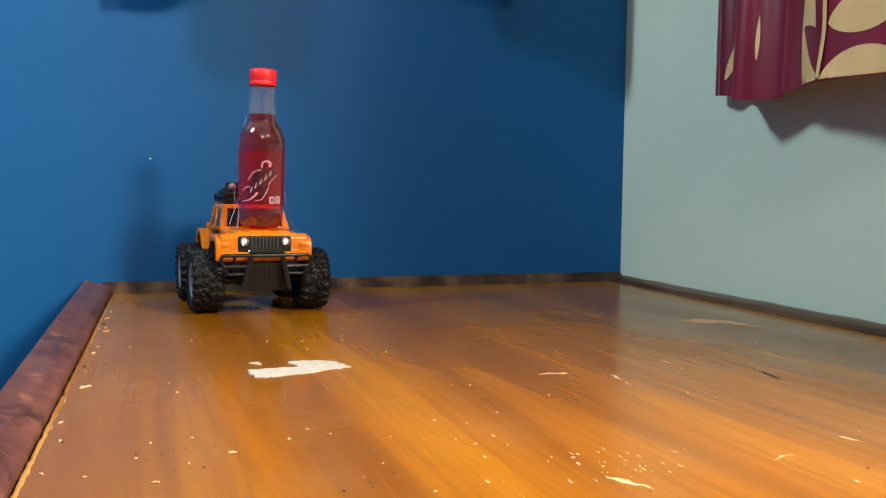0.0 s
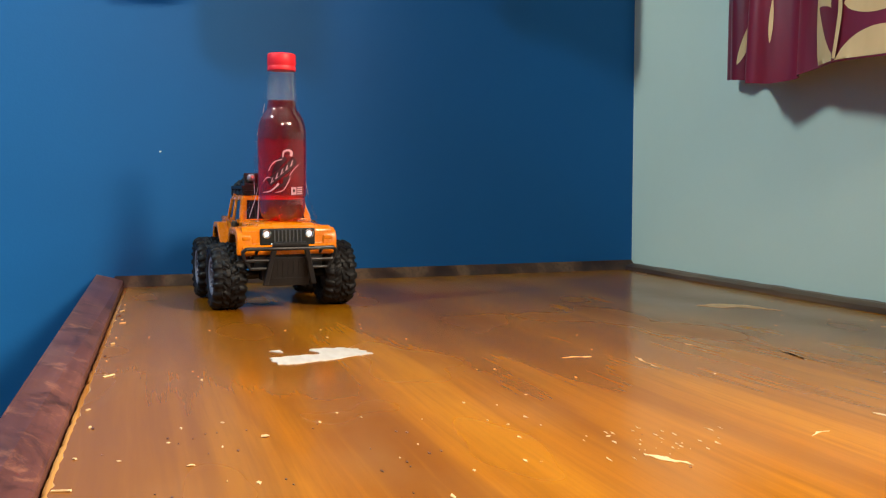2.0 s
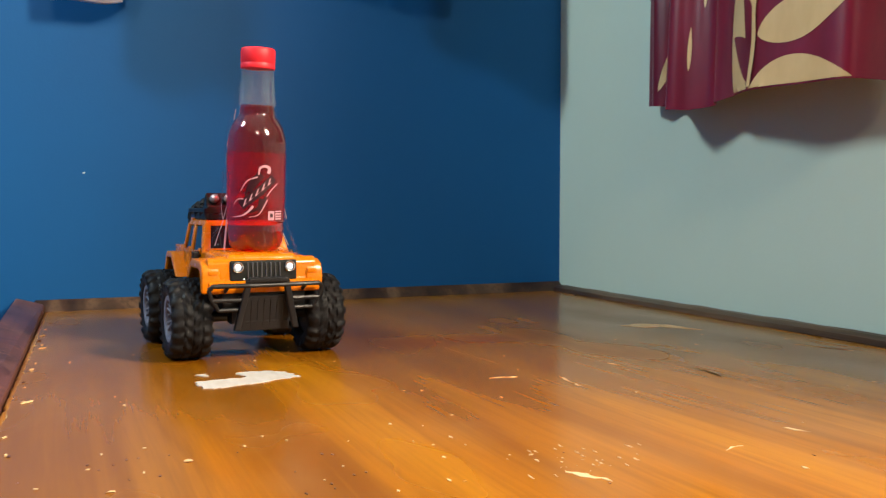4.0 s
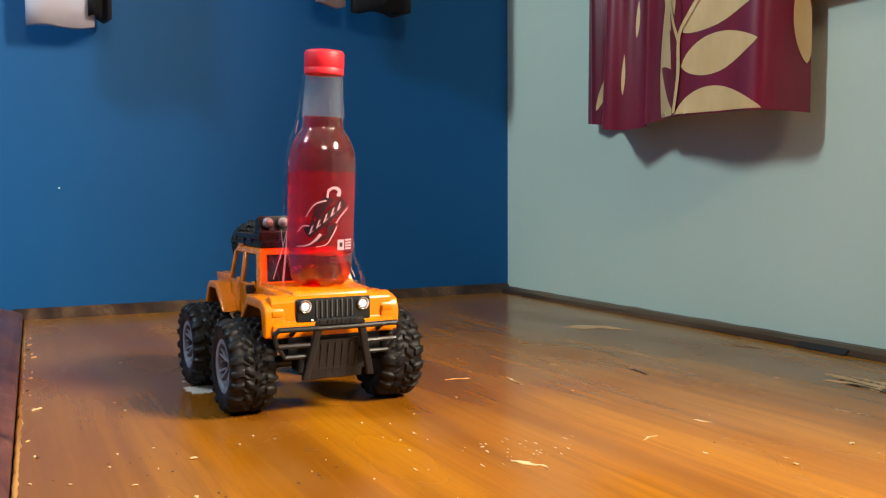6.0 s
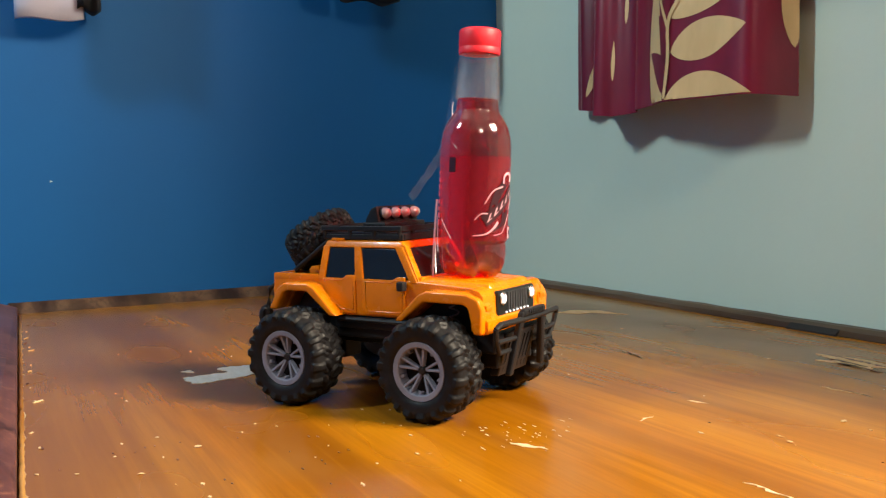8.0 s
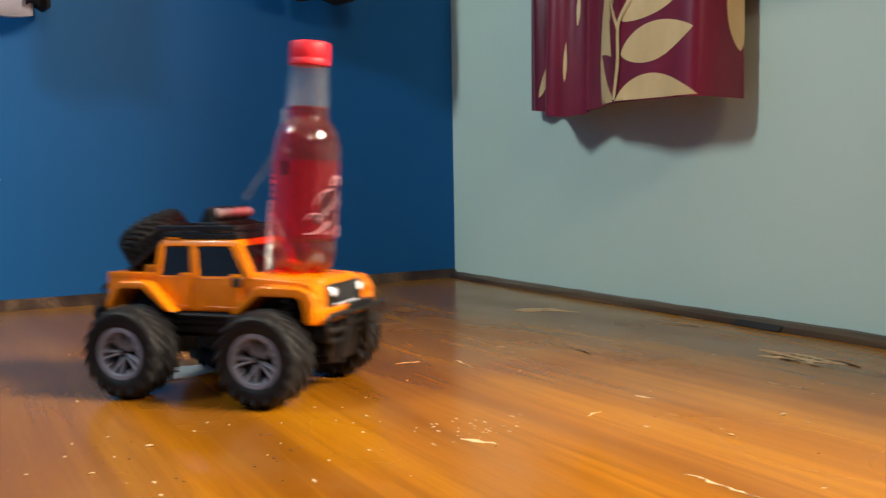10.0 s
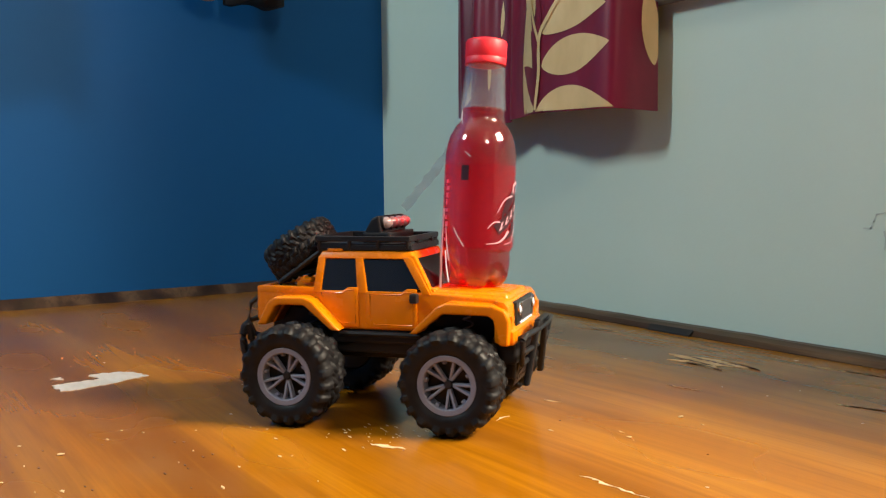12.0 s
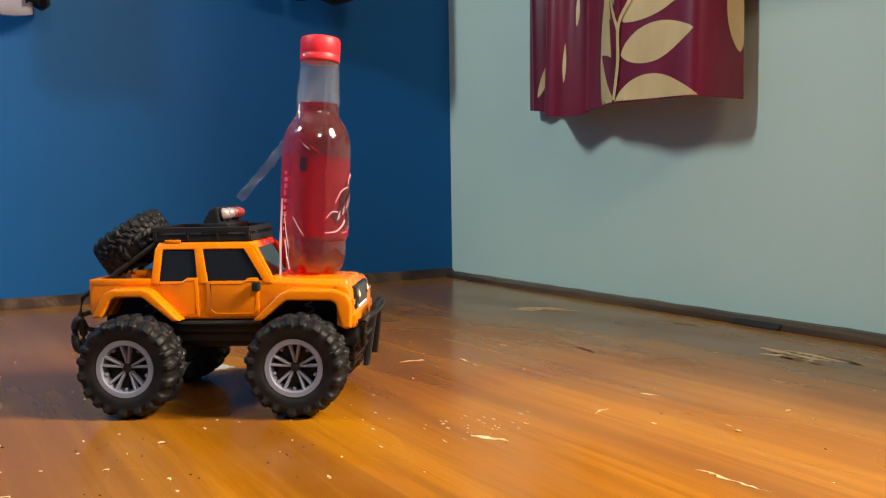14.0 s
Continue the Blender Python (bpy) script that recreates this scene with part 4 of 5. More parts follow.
# nose: grille with slots, headlamps, lit dots
part("nose", prism([(0.100, 0.072), (0.100, 0.1060), (0.108, 0.1045), (0.1115, 0.100), (0.1120, 0.083), (0.1160, 0.0805), (0.1160, 0.0700), (0.108, 0.0685)], -0.0560, 0.0560, 0.0018, 2), ORANGE, car)
gr = part("grille", block(0.1095, 0.1140, -0.0345, 0.0345, 0.0815, 0.1025, 0.0032, 3), GRILLE, car, "glossy black grille panel")
for k in range(8):
    y = -0.0165 + k * 0.0047
    part("grille_bar", block(0.1135, 0.1152, y - 0.0008, y + 0.0008, 0.0855, 0.1005, 0.0004, 1), GRILLEBAR, gr)
for k in range(7):
    y = -0.0205 + k * 0.0068
    ob = part("grille_dot", moved(lathe([(0, 0.0012), (0.0008, 0.0009), (0.0010, 0.0), (0, 0.0)], 10), pose(0.1142, y, 0.0838, 0, 90, 0)), LEDDOT, gr)
for side in (1, -1):
    lampo = part("headlamp", moved(lathe([(0.0052, 0.0), (0.0058, 0.0022), (0.0050, 0.0028), (0.0046, 0.0014), (0, 0.0010), (0, 0.0)], 24), pose(0.1132, side * 0.0268, 0.0958, 0, 90, 0)), CHROME, car, "chrome headlamp ring")
    part("lens", moved(lathe([(0, 0.0030), (0.0020, 0.0027), (0.0035, 0.0016), (0.0037, 0.0008), (0, 0.0008)], 20), pose(0.1132, side * 0.0268, 0.0958, 0, 90, 0)), GLOW, lampo, "lit white lens")
    part("side_marker", block(0.1125, 0.1148, *sorted((side * 0.0460, side * 0.0560)), 0.0885, 0.0930, 0.0006), ORANGE, car)

# bull bar and skid plate
bar = part("bull_bar", tube(bmesh.new(), [(0.1240, -0.0580, 0.0750), (0.1260, -0.0540, 0.0785), (0.1290, -0.020, 0.0785), (0.1290, 0.020, 0.0785), (0.1260, 0.0540, 0.0785), (0.1240, 0.0580, 0.0750)], 0.0024, 10), BLACK, car, "black plastic bull bar")
for s in (1, -1):
    bm = bmesh.new()
    tube(bm, [(0.1240, s * 0.0580, 0.0750), (0.1230, s * 0.0560, 0.0670), (0.1210, s * 0.0480, 0.0540), (0.1210, s * 0.0260, 0.0540)], 0.0022, 8)
    tube(bm, [(0.1230, s * 0.0540, 0.0640), (0.1250, s * 0.0230, 0.0640)], 0.0022, 8)
    tube(bm, [(0.1080, s * 0.0400, 0.0690), (0.1250, s * 0.0400, 0.0770)], 0.0020, 8)
    part("bumper_tube", bm, BLACK, bar)
for s in (1, -1):
    part("upright", hull([(0.1180, s * 0.0268, 0.0330), (0.1235, s * 0.0268, 0.0330), (0.1235, s * 0.0336, 0.0330), (0.1180, s * 0.0336, 0.0330)],
                         [(0.1255, s * 0.0150, 0.0850), (0.1310, s * 0.0150, 0.0850), (0.1310, s * 0.0218, 0.0850), (0.1255, s * 0.0218, 0.0850)], 0.0020, 3), BLACK, bar)
part("top_bar", block(0.1255, 0.1315, -0.0205, 0.0205, 0.0806, 0.0866, 0.0022, 3), BLACK, bar)
for k in range(7):
    part("top_rib", block(0.1310, 0.1320, -0.0130 + k * 0.0042, -0.0116 + k * 0.0042, 0.0818, 0.0856), BLACK, bar)
skid = part("skid_plate", hull([(0.1010, -0.0270, 0.0305), (0.1090, -0.0270, 0.0305), (0.1090, 0.0270, 0.0305), (0.1010, 0.0270, 0.0305)],
                               [(0.1080, -0.0270, 0.0670), (0.1190, -0.0270, 0.0670), (0.1190, 0.0270, 0.0670), (0.1080, 0.0270, 0.0670)], 0.0012), BLACK, car, "black ribbed skid plate")
for k in range(7):
    y = -0.0198 + k * 0.0066
    part("skid_rib", hull([(0.1090, y - 0.0009, 0.0340), (0.1102, y - 0.0009, 0.0340), (0.1102, y + 0.0009, 0.0340), (0.1090, y + 0.0009, 0.0340)],
                          [(0.1180, y - 0.0009, 0.0630), (0.1192, y - 0.0009, 0.0630), (0.1192, y + 0.0009, 0.0630), (0.1180, y + 0.0009, 0.0630)]), BLACK, skid)

# chassis, axles, springs, inner arches
part("chassis", merged(block(-0.062, 0.060, -0.0400, 0.0400, 0.0560, 0.0785, 0.002), block(-0.045, 0.045, -0.0445, 0.0445, 0.0650, 0.0775, 0.002),
                       block(-0.108, 0.112, -0.0300, 0.0300, 0.0500, 0.0940, 0.003), block(0.095, 0.115, -0.0430, 0.0430, 0.0520, 0.0740, 0.002), block(0.092, 0.112, -0.0330, 0.0330, 0.0380, 0.0540, 0.002)), BLACK, car, "black plastic chassis")
for x in (AXLE, -AXLE):
    part("axle", merged(moved(lathe([(0, -0.060), (0.0055, -0.060), (0.0055, 0.060), (0, 0.060)], 12), pose(x, 0, WHEEL_R, 90)),
                        block(x - 0.012, x + 0.012, -0.013, 0.013, WHEEL_R - 0.012, WHEEL_R + 0.016, 0.003)), BLACK, car)
    for s in (1, -1):
        bm = bmesh.new()
        tube(bm, [(x + 0.004 + 0.004 * math.cos(k), s * 0.036 + 0.004 * math.sin(k), 0.050 + 0.0013 * k) for k in [i * 0.6 for i in range(52)]], 0.0008, 5)
        part("spring", bm, SILVER, car, "coiled grey spring")
for s in (1, -1):
    part("sill_bar", (tube(bmesh.new(), [(-0.038, s * 0.0475, 0.0735), (0.036, s * 0.0475, 0.0735)], 0.0022, 8)), BLACK, car)

# rear bumper with hoop
bm = bmesh.new()
for s in (1, -1):
    tube(bm, [(-0.1130, s * 0.0400, 0.1030), (-0.1230, s * 0.0410, 0.0960), (-0.1260, s * 0.0410, 0.0800), (-0.1200, s * 0.0400, 0.0680), (-0.1050, s * 0.0380, 0.0660)], 0.0022, 8)
    tube(bm, [(-0.1255 + 0.003 * math.cos(k), s * 0.0450 + 0.002 * math.cos(k), 0.0640 + 0.0135 * math.sin(k)) for k in [i * math.tau / 16 for i in range(16)]], 0.0034, 8, True)
tube(bm, [(-0.1260, -0.0410, 0.0800), (-0.1260, 0.0410, 0.0800)], 0.0022, 8)
tube(bm, [(-0.1220, -0.0440, 0.0700), (-0.1290, -0.0450, 0.0710)], 0.0022, 8)
tube(bm, [(-0.1220, 0.0440, 0.0700), (-0.1290, 0.0450, 0.0710)], 0.0022, 8)
part("rear_bumper", bm, BLACK, car, "black tubular rear bumper with hoops")

# roof rack, lamp bar, spare tyre
def band(w, x0, x1, z0, z1, t=0.0030):
    """A flat-sided frame round the roof."""
    return merged(*[block(x0, x1, *sorted((q * (w - t), q * w)), z0, z1, 0.0006, 1) for q in (1, -1)], block(x0, x0 + t, -w + t, w - t, z0, z1), block(x1 - t, x1, -w + t, w - t, z0, z1))


rack = part("roof_rack", merged(band(0.0390, -0.0600, 0.0258, 0.1432, 0.1478), band(0.0405, -0.0610, 0.0250, 0.1506, 0.1552)), BLACK, car, "black plastic roof rack")
for k in range(6):
    x = -0.054 + k * 0.0142
    part("rack_slat", block(x - 0.002, x + 0.002, -0.0365, 0.0365, 0.1445, 0.1470), BLACK, rack)
for s in (1, -1):
    for x in (-0.058, -0.030, -0.004, 0.0225):
        part("rack_post", tube(bmesh.new(), [(x, s * 0.0375, 0.1440), (x, s * 0.0390, 0.1520)], 0.0020, 6), BLACK, rack)
    part("rack_post", tube(bmesh.new(), [(0.0240, s * 0.02, 0.1465), (0.0240, s * 0.02, 0.1520)], 0.0018, 6), BLACK, rack)
part("rack_tray", hull([(-0.0595, -0.0375, 0.1425), (0.0245, -0.0375, 0.1425), (0.0245, 0.0375, 0.1425), (-0.0595, 0.0375, 0.1425)],
                       [(-0.0600, -0.0385, 0.1490), (0.0250, -0.0385, 0.1490), (0.0250, 0.0385, 0.1490), (-0.0600, 0.0385, 0.1490)], 0.0010), BLACK, rack)
lamp_bar = part("lamp_bar", merged(prism([(-0.018, 0.1460), (-0.018, 0.1600), (-0.012, 0.1700), (-0.006, 0.1725), (-0.004, 0.1600), (-0.002, 0.1460)], -0.0320, 0.0320, 0.0016),
                                   block(-0.020, 0.004, -0.0330, 0.0330, 0.1455, 0.1580, 0.0016)), BLACK, car, "black lamp bar on the roof rack")
for k in range(4):
    y = -0.0232 + k * 0.01547
    ob = part("roof_lamp", moved(lathe([(0, 0.0075), (0.0028, 0.0066), (0.0050, 0.0035), (0.0057, 0.0), (0.0052, -0.004), (0, -0.005)], 20), pose(-0.0035, y, 0.1655, 0, 80, 0)), LAMPGLASS, lamp_bar, "round pale roof lamp", True)
    part("lamp_ring", moved(lathe([(0.0054, -0.002), (0.0062, -0.002), (0.0062, 0.0012), (0.0056, 0.0012)], 20, True), pose(-0.0035, y, 0.1655, 0, 80, 0)), BLACK, ob)
spare = part("spare_tyre", moved(tyre_mesh(0.0345, 0.0150, 0.018, 23), pose(-0.0915, 0.0, 0.1400, 0, -34, 0) @ pose(0, 0, 0, 90, 0, 0)), RUBBER, car, "black spare tyre tilted behind the cabin", True)
part("spare_core", moved(lathe([(0, -0.012), (0.0185, -0.012), (0.0185, 0.012), (0, 0.012)], 24), pose(-0.0915, 0.0, 0.1400, 0, -34, 0)), BLACK, spare)
bm = bmesh.new()
for s in (1, -1):
    tube(bm, [(-0.1000, s * 0.030, 0.1080), (-0.1000, s * 0.030, 0.1130), (-0.0960, s * 0.030, 0.1165), (-0.0620, s * 0.030, 0.1400), (-0.0560, s * 0.032, 0.1460)], 0.0024, 8)
for x, z in ((-0.092, 0.1192), (-0.072, 0.1330)):
    tube(bm, [(x, -0.030, z), (x, 0.030, z)], 0.0022, 8)
part("spare_carrier", bm, BLACK, car, "black bars under the spare tyre")

wheels = []
for x in (AXLE, -AXLE):
    for side in (-1, 1):
        wheels.append((make_wheel(car), x, side))


# ---- bottle of red drink on the hood ----
bottle = thing("bottle", "clear plastic bottle of red drink taped on the toy car", "bottle")
OUT = [(0.0170, 0.0), (0.0225, 0.0012), (0.0268, 0.0060), (0.0288, 0.0120), (0.0294, 0.0200), (0.0296, 0.0265), (0.0290, 0.0290), (0.0297, 0.0315), (0.0299, 0.0330), (0.0300, 0.0680), (0.0302, 0.1030),
       (0.0308, 0.1065), (0.0306, 0.1140), (0.0296, 0.1220), (0.0272, 0.1300), (0.0232, 0.1375), (0.0196, 0.1420), (0.0188, 0.1445), (0.0186, 0.1470), (0.0178, 0.1530), (0.0168, 0.1660), (0.0160, 0.1800),
       (0.0152, 0.1860), (0.0152, 0.1885), (0.0164, 0.1890), (0.0164, 0.1915), (0.0130, 0.1925), (0.0130, 0.2080)]


def foot_push(co, grow):
    """Five feet moulded into the bottle's base."""
    r = math.hypot(co.x, co.y)
    if co.z < 0.020 and r > 0.004:
        a = math.atan2(co.y, co.x)
        dip = max(0.0, -math.cos(5 * a)) * (1 - co.z / 0.020)
        co.x *= 1 - 0.16 * dip
        co.y *= 1 - 0.16 * dip
        co.z += 0.0035 * dip * grow


bm = lathe([(0.0, 0.0045), (0.010, 0.0020)] + OUT, 80)
for v in bm.verts:
    foot_push(v.co, 1.0)
shell = part("shell", bm, PET, bottle, "clear plastic bottle wall", True)
shell.visible_shadow = False
inside = [(max(r - 0.0007, 0.0), z) for r, z in OUT if z < 0.1535]
bm = lathe([(0.0, 0.0055), (0.010, 0.0030), (0.0165, 0.0010)] + inside[1:] + [(0.0172, 0.1538), (0.0165, 0.1534), (0.0, 0.1534)], 80)
for v in bm.verts:
    if v.co.z < 0.1530:
        foot_push(v.co, 1.0)
part("drink", bm, LIQUID, bottle, "clear red drink", True)
capm = lathe([(0.0, 0.2135), (0.0150, 0.2135), (0.0168, 0.2128), (0.0176, 0.2110), (0.0177, 0.1985), (0.0174, 0.1980), (0.0174, 0.1972), (0.0177, 0.1967), (0.0177, 0.1925), (0.0175, 0.1915), (0.0140, 0.1915), (0.0140, 0.2090), (0.0, 0.2090)], 96)
for v in capm.verts:
    if 0.1985 < v.co.z < 0.2115 and math.hypot(v.co.x, v.co.y) > 0.0172:
        a = math.atan2(v.co.y, v.co.x)
        k = 1 + 0.010 * math.cos(48 * a)
        v.co.x *= k
        v.co.y *= k
part("cap", capm, REDCAP, bottle, "ribbed red screw cap", True)


def wrap(u, z, off=0.0004):
    """A place on the label: u metres round from its middle, z up."""
    r = 0.0301 + off
    a = radians(-16) + u / 0.0301
    return Vector((r * math.cos(a), r * math.sin(a), z))


bm = bmesh.new()
ring = [[bm.verts.new(Vector((0.0301 * math.cos(k * math.tau / 72) * s, 0.0301 * math.sin(k * math.tau / 72) * s, z))) for k in range(72)] for z, s in ((0.0325, 1.004), (0.068, 1.01), (0.1045, 1.018))]
for a, b in zip(ring, ring[1:]):
    for k in range(72):
        bm.faces.new((a[k], a[(k + 1) % 72], b[(k + 1) % 72], b[k]))
label = part("label", bm, LABELRED, bottle, "translucent red label", True)
label.visible_shadow = False


def patch(points, mat, name, off=0.0012):
    """A flat printed shape on the label from (u, z) corners, cut fine enough to bend."""
    bm = bmesh.new()
    f = bm.faces.new([bm.verts.new((u, z, 0)) for u, z in points])
    bmesh.ops.triangulate(bm, faces=[f])
    bmesh.ops.subdivide_edges(bm, edges=bm.edges, cuts=3, use_grid_fill=True)
    for v in bm.verts:
        v.co = wrap(v.co.x, v.co.y, off)
    return part(name, bm, mat, label)


def stroke(points, w0, w1, mat, name, off=0.0014):
    bm = bmesh.new()
    fine = spline(points, 10)
    left, right = [], []
    n = len(fine)
    for i, p in enumerate(fine):
        d = (fine[min(i + 1, n - 1)] - fine[max(i - 1, 0)]).normalized()
        w = (w0 + (w1 - w0) * i / (n - 1)) / 2
        left.append(bm.verts.new(wrap(p.x + d.y * w, p.y - d.x * w, off)))
        right.append(bm.verts.new(wrap(p.x - d.y * w, p.y + d.x * w, off)))
    for i in range(n - 1):
        bm.faces.new((left[i], right[i], right[i + 1], left[i + 1]))
    return part(name, bm, mat, label)


# emblem: a dark blot, a slanted row of pale bars, hooks and swooshes
for points, w0, w1 in (([(-0.0150, 0.0490), (-0.0060, 0.0560), (0.0060, 0.0660), (0.0190, 0.0790)], 0.0100, 0.0085), ([(-0.0100, 0.0590), (-0.0050, 0.0720), (0.0050, 0.0830)], 0.0015, 0.0060),
                       ([(-0.0060, 0.0640), (0.0000, 0.0720), (0.0080, 0.0800)], 0.0050, 0.0020), ([(0.0060, 0.0570), (0.0040, 0.0480), (-0.0060, 0.0420)], 0.0060, 0.0015),
                       ([(0.0100, 0.0590), (0.0090, 0.0500), (0.0030, 0.0430)], 0.0030, 0.0006)):
    stroke(points, w0, w1, INKDARK, "emblem_blot", 0.0008)
for k in range(5):
    cu, cz = -0.0105 + k * 0.0060, 0.0525 + k * 0.0054
    patch([(cu - 0.0020, cz - 0.0046), (cu - 0.0002, cz - 0.0030), (cu + 0.0022, cz + 0.0046), (cu + 0.0004, cz + 0.0030)], INKPALE, "emblem_bar")
    patch([(cu - 0.0004, cz - 0.0032), (cu + 0.0022, cz - 0.0008), (cu + 0.0026, cz + 0.0004), (cu + 0.0000, cz - 0.0020)], INKPALE, "emblem_bar")
stroke([(0.0030, 0.0815), (0.0040, 0.0880), (0.0090, 0.0905), (0.0135, 0.0880), (0.0125, 0.0830)], 0.0016, 0.0036, INKPALE, "emblem_hook")
stroke([(0.0085, 0.0910), (0.0110, 0.0950), (0.0112, 0.0985)], 0.0008, 0.0003, INKDARK, "emblem_stroke")
stroke([(-0.0150, 0.0640), (-0.0080, 0.0750), (0.0020, 0.0790)], 0.0006, 0.0016, INKPALE, "emblem_stroke")
stroke([(-0.0230, 0.0500), (-0.0180, 0.0555), (-0.0120, 0.0560)], 0.0006, 0.0014, INKPALE, "emblem_stroke")
stroke([(-0.0240, 0.0370), (-0.0140, 0.0385), (-0.0070, 0.0430), (-0.0020, 0.0490)], 0.0006, 0.0026, INKPALE, "emblem_stroke")
stroke([(-0.0060, 0.0375), (0.0030, 0.0400), (0.0080, 0.0480), (0.0120, 0.0560)], 0.0006, 0.0012, INKPALE, "emblem_stroke")
stroke([(0.0110, 0.0590), (0.0160, 0.0660), (0.0230, 0.0725)], 0.0010, 0.0010, INKPALE, "emblem_stroke")
patch([(0.0130, 0.0345), (0.0200, 0.0345), (0.0200, 0.0440), (0.0130, 0.0440)], INKPALE, "info_panel")
patch([(0.0150, 0.0375), (0.0180, 0.0375), (0.0180, 0.0415), (0.0150, 0.0415)], INKDARK, "info_mark", 0.0016)
for k in range(4):
    patch([(0.0212, 0.0350 + k * 0.0026), (0.0300, 0.0350 + k * 0.0026), (0.0300, 0.0366 + k * 0.0026), (0.0212, 0.0366 + k * 0.0026)], INKPALE, "print_line")
patch([(-0.0470, 0.0900), (-0.0405, 0.0900), (-0.0405, 0.1025), (-0.0470, 0.1025)], INKDARK, "dark_square")
for k in range(9):
    z = 0.038 + k * 0.0062
    w, h = 0.0022 + 0.0022 * ((k * 7) % 5) / 4, 0.0030 + 0.0018 * ((k * 3) % 4) / 3
    patch([(-0.0640, z), (-0.0640 + w, z), (-0.0640 + w, z + h), (-0.0640, z + h)], INKROSE, "print_line")

# clear tape that holds it: strips down both flanks and one back to the lamp bar
tape = thing("adhesive_tape", "crumpled clear tape from the bottle to the toy car", "tape")


def tape_strip(centres, across, seed, mat=TAPE, name="tape_strip"):
    """A crumpled strip along centres; across gives its half width at each."""
    r = random.Random(seed)
    pts = [Vector(p) for p in centres]
    bm = bmesh.new()
    rows_ = []
    for i in range(len(pts) - 1):
        for k in range(8):
            u = k / 8
            p, w = pts[i].lerp(pts[i + 1], u), Vector(across[i]).lerp(Vector(across[i + 1]), u)
            rows_.append([bm.verts.new(p + w * s + Vector((r.uniform(-1, 1), r.uniform(-1, 1), 0)) * 0.0011) for s in (-1, -0.5, 0, 0.5, 1)])
    for a, b in zip(rows_, rows_[1:]):
        for k in range(4):
            bm.faces.new((a[k], a[k + 1], b[k + 1], b[k]))
    ob = part(name, bm, mat, tape, smooth=True)
    ob.visible_shadow = False
    return ob


for s in (-1, 1):
    tape_strip([(-0.010, s * 0.0150, 0.196), (-0.012, s * 0.0190, 0.160), (-0.014, s * 0.0290, 0.120), (-0.012, s * 0.0325, 0.060), (-0.010, s * 0.0360, 0.030), (-0.008, s * 0.0460, 0.004), (-0.008, s * 0.0500, -0.012)],
               [(0.004, s * 0.002, 0), (0.005, s * 0.003, 0), (0.006, s * 0.003, 0), (0.006, s * 0.002, 0), (0.006, 0, 0), (0.0065, 0, 0), (0.0065, 0, 0)], 20 + s)
tape_strip([(-0.0300, 0.0060, 0.1180), (-0.0520, 0.0080, 0.0880), (-0.0740, 0.0100, 0.0620)], [(-0.0036, 0.0014, 0.0029)] * 3, 31, DULLTAPE)


# milky white bars: tape creases, the widest painting the lamp's reflected streak
CREASEGLINT = clear_film("tape_crease_glint", (0.95, 0.95, 0.98), 0.5, 0.15, milk=0.55, milk_colour=(0.9, 0.9, 0.97))
for s in (-1, 1):
    for a, z, w in (((-0.0215, 0.0240, 0.052), (-0.0150, 0.0330, 0.022), 0.00035), ((-0.0190, 0.0300, 0.030), (-0.0120, 0.0400, 0.004), 0.0005), ((-0.0120, 0.0335, 0.050), (-0.0020, 0.0345, 0.034), 0.0003),
                    ((-0.0245, 0.0215, 0.066), (-0.0225, 0.0275, -0.002), 0.0010), ((-0.0130, 0.0190, 0.150), (-0.0120, 0.0215, 0.138), 0.0004), ((-0.0100, 0.0270, 0.118), (-0.0010, 0.0312, 0.110), 0.0003)):
        part("crease", tube(bmesh.new(), [(a[0], s * a[1], a[2]), ((a[0] + z[0]) / 2 - 0.0006, s * (a[1] + z[1]) / 2, (a[2] + z[2]) / 2), (z[0], s * z[1], z[2])], w, 5), CREASEGLINT, tape)
collar = lathe([(0.0172, 0.1895), (0.0174, 0.1840), (0.0178, 0.1760), (0.0182, 0.1680), (0.0187, 0.1600), (0.0193, 0.1530)], 64)
for v in collar.verts:
    a = math.atan2(v.co.y, v.co.x)
    k = 1 + 0.030 * noise.noise((math.cos(a) * 6, math.sin(a) * 6, v.co.z * 90)) + 0.012 * noise.noise((math.cos(a) * 20, math.sin(a) * 20, v.co.z * 260))
    v.co.x *= k
    v.co.y *= k
wrapped = part("tape_collar", collar, NECKTAPE, tape, "crumpled clear tape round the neck", True)
wrapped.visible_shadow = False
for ob in (*bottle.children_recursive, *tape.children_recursive):
    if ob.type == "MESH":
        ob.data.transform(Matrix.Diagonal((1.0, 1.0, 0.990, 1.0)))


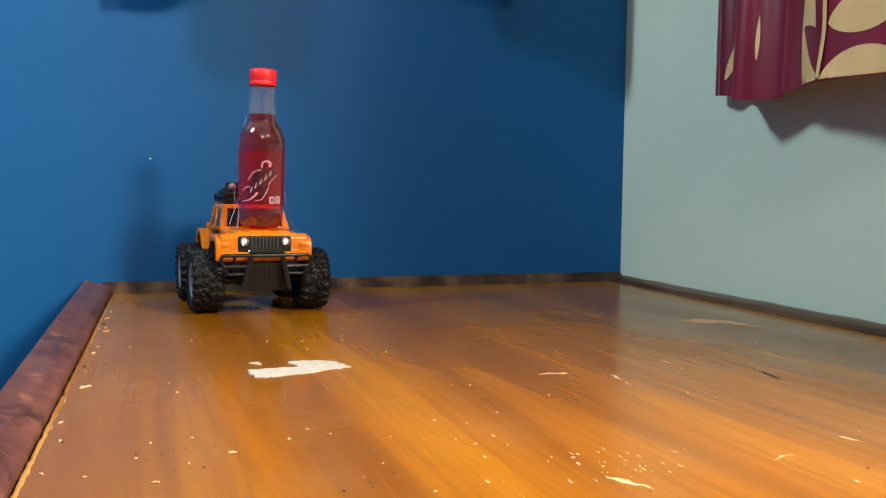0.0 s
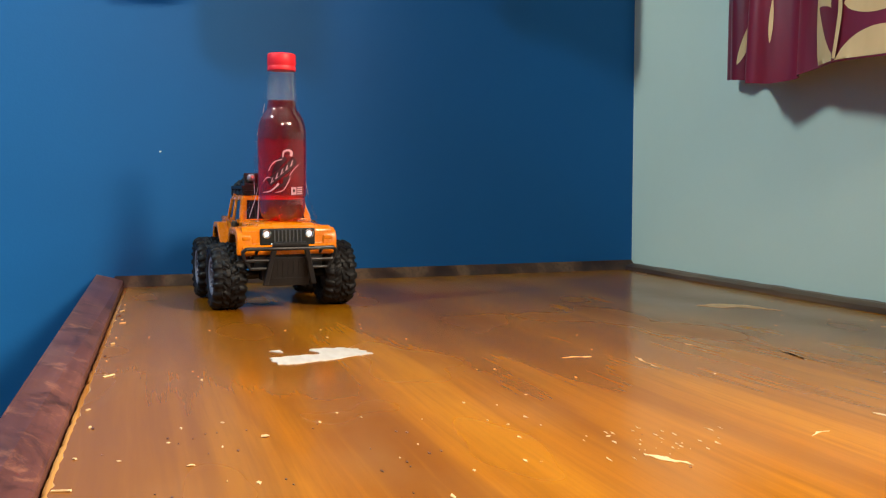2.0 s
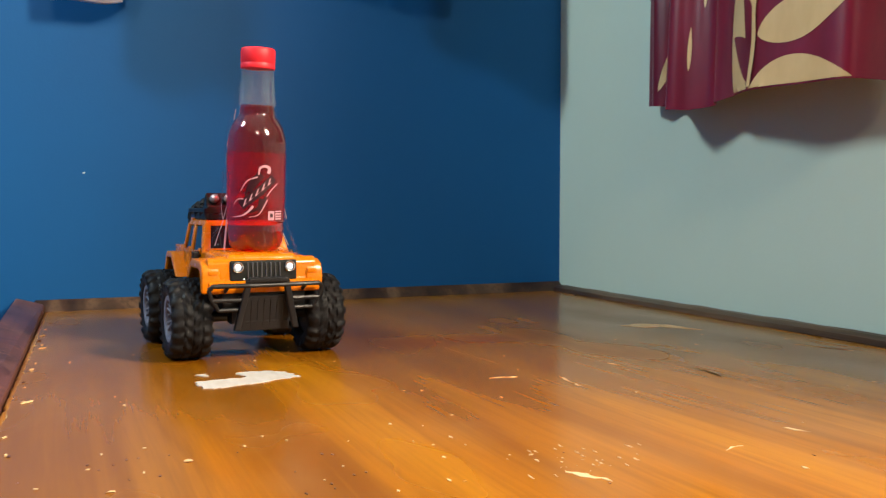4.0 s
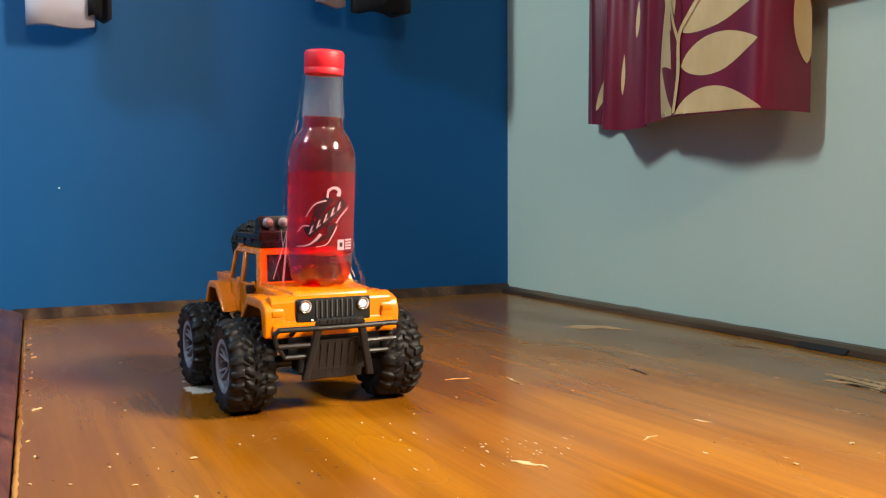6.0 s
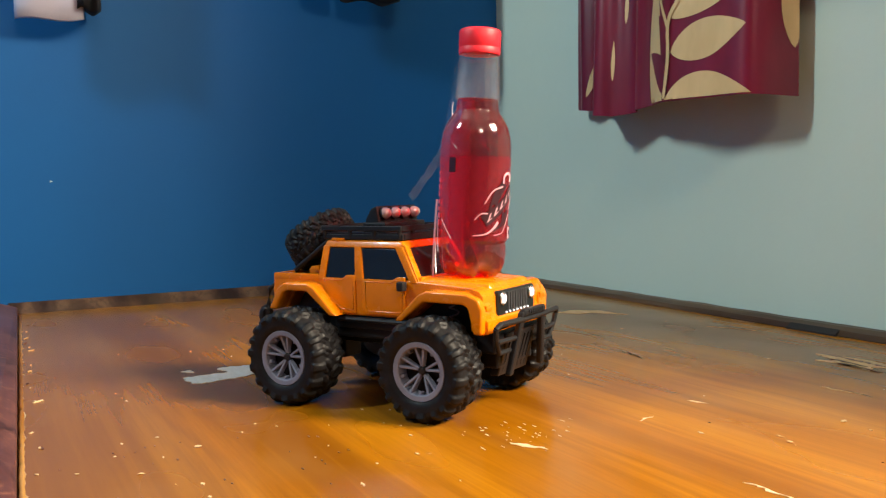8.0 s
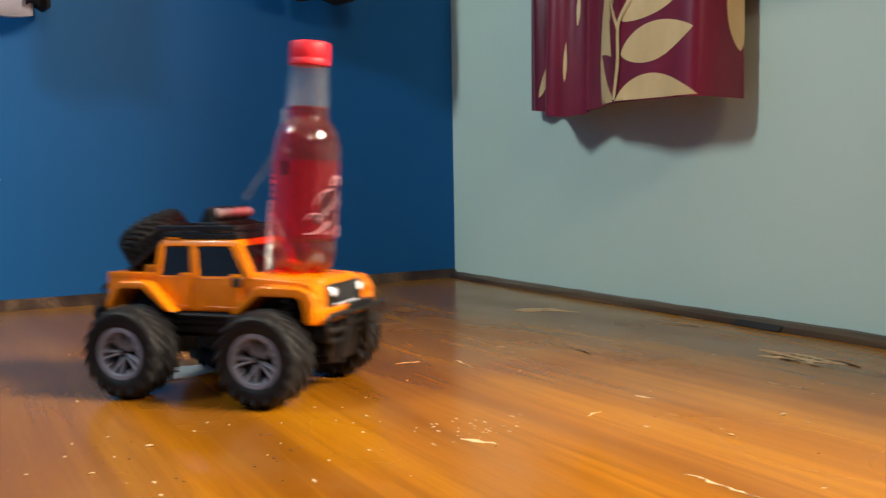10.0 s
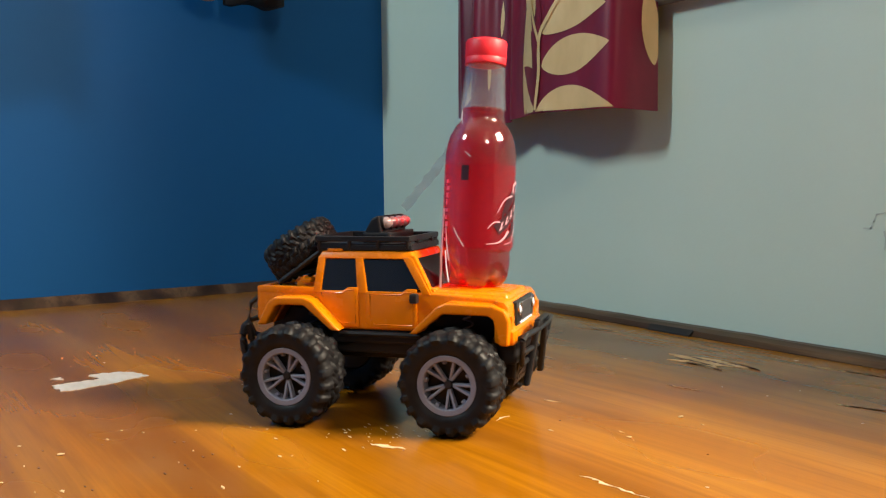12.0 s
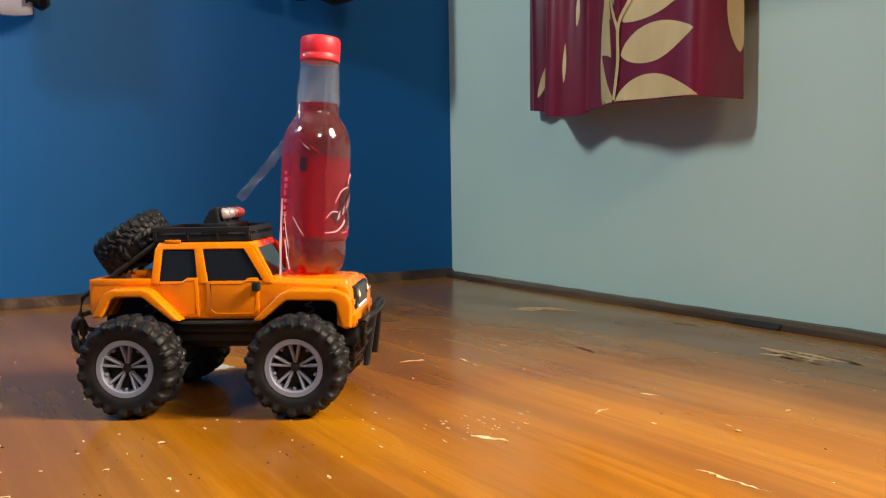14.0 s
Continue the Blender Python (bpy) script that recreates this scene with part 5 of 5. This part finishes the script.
# ---- what moves ----
def motions():
    # seconds, x, y, heading, then the bottle's lean forward and to its left
    drive = [(0.0, -0.7035, -0.1890, -86.6, 0.6, 0.8), (0.5, -0.7040, -0.1885, -86.4, 0.4, 0.5), (1.0, -0.7030, -0.1880, -86.5, 0.6, 0.3), (1.5, -0.7026, -0.1940, -87.2, 0.2, 0.6),
             (2.0, -0.7007, -0.2410, -86.5, 1.6, 0.2), (2.5, -0.6995, -0.2851, -86.2, 4.9, 0.0), (3.0, -0.6926, -0.3526, -86.7, 5.7, 0.2), (3.5, -0.6900, -0.4246, -86.1, 5.9, 0.4),
             (4.0, -0.6861, -0.4574, -86.3, 3.3, 0.6), (4.2, -0.6811, -0.5848, -85.7, 6.0, 0.0), (4.5, -0.6745, -0.6850, -86.2, 2.5, 0.5), (5.0, -0.6690, -0.7180, -87.0, 2.8, 0.8),
             (5.9, -0.6640, -0.7200, -88.3, 3.0, 1.0), (6.3, -0.6631, -0.7143, -88.3, 3.4, 1.0), (6.5, -0.6739, -0.7001, -80.5, 3.8, 0.6), (7.0, -0.7812, -0.5450, -55.6, -4.0, 1.2),
             (7.3, -0.7770, -0.5520, -54.2, -3.5, 1.2), (7.5, -0.7222, -0.6370, -53.9, -1.6, 2.0), (7.7, -0.6339, -0.7803, -56.9, 1.6, 2.6), (8.0, -0.5950, -0.8420, -57.5, 3.0, 1.0),
             (8.4, -0.6050, -0.8260, -56.5, 2.5, 0.5), (9.0, -0.7200, -0.6880, -51.0, 2.5, 0.0), (9.5, -0.7980, -0.6060, -47.6, 1.0, -0.5), (9.8, -0.7560, -0.6568, -47.7, -4.9, -2.2),
             (10.0, -0.6784, -0.7516, -49.4, 3.4, 1.0), (10.5, -0.4846, -0.9778, -50.5, 2.5, 2.7), (11.0, -0.4687, -1.0024, -49.8, 2.5, 3.0), (11.5, -0.5052, -0.9610, -51.0, 1.6, 3.6),
             (12.0, -0.5196, -0.9429, -50.0, 2.4, 3.8), (12.5, -0.5983, -0.8571, -44.3, 2.9, 2.8), (13.0, -0.6368, -0.8509, -39.4, 2.5, 4.8), (13.5, -0.6830, -0.8262, -34.6, 2.4, 5.0),
             (14.0, -0.7021, -0.8004, -32.9, 3.0, 3.5)]
    known = [row[0] for row in drive]

    def at(t):
        """Values between the rows, eased so that nothing overshoots."""
        i = min(max(int(np.searchsorted(known, t, side="right")) - 1, 0), len(drive) - 2)
        a, b = drive[i], drive[i + 1]
        h = b[0] - a[0]
        u = (t - a[0]) / h
        out = []
        for k in range(1, 6):
            def slope(j):
                if j <= 0 or j >= len(drive) - 1:
                    return 0.0
                d0 = (drive[j][k] - drive[j - 1][k]) / (known[j] - known[j - 1])
                d1 = (drive[j + 1][k] - drive[j][k]) / (known[j + 1] - known[j])
                return 0.0 if d0 * d1 <= 0 else 2 * d0 * d1 / (d0 + d1)
            m0, m1 = slope(i) * h, slope(i + 1) * h
            out.append((2 * u ** 3 - 3 * u ** 2 + 1) * a[k] + (u ** 3 - 2 * u ** 2 + u) * m0 + (3 * u ** 2 - 2 * u ** 3) * b[k] + (u ** 3 - u ** 2) * m1)
        return out

    rows_car, rows_bottle, spins = [], [], []
    spin, last = 0.0, None
    for i in range(14 * 15 + 1):
        t = i / 15
        x, y, head, fwd, left = at(t)
        if last is not None:
            step = (x - last[0]) * math.cos(radians(head)) + (y - last[1]) * math.sin(radians(head))
            spin += math.degrees(step / WHEEL_R)
        last = (x, y)
        # the rear wheels ride up on the edge board for a moment
        rise = float(np.interp(t, (6.6, 6.9, 7.3, 7.5), (0.0, 1.0, 1.0, 0.0)))
        m = pose(x, y, 0.0, 0, 0, head) @ pose(AXLE, 0, 0, 0, 2.2 * rise, 0) @ pose(-AXLE, 0, 0)
        rows_car.append((t, m))
        rows_bottle.append((t, m @ pose(0.0687, 0.003, 0.1105 + 0.004 * rise) @ pose(0, 0, 0, -left, fwd, 0)))
        spins.append((t, spin))
    walk(car, rows_car)
    walk(bottle, rows_bottle)
    walk(tape, rows_bottle)
    for wheel, x, side in wheels:
        turn = pose(0, 0, 0, 0, 0, 0 if side < 0 else 180)
        walk(wheel, [(t, pose(x, side * HUB_Y, WHEEL_R, 0, s, 0) @ turn) for t, s in spins])


motions()
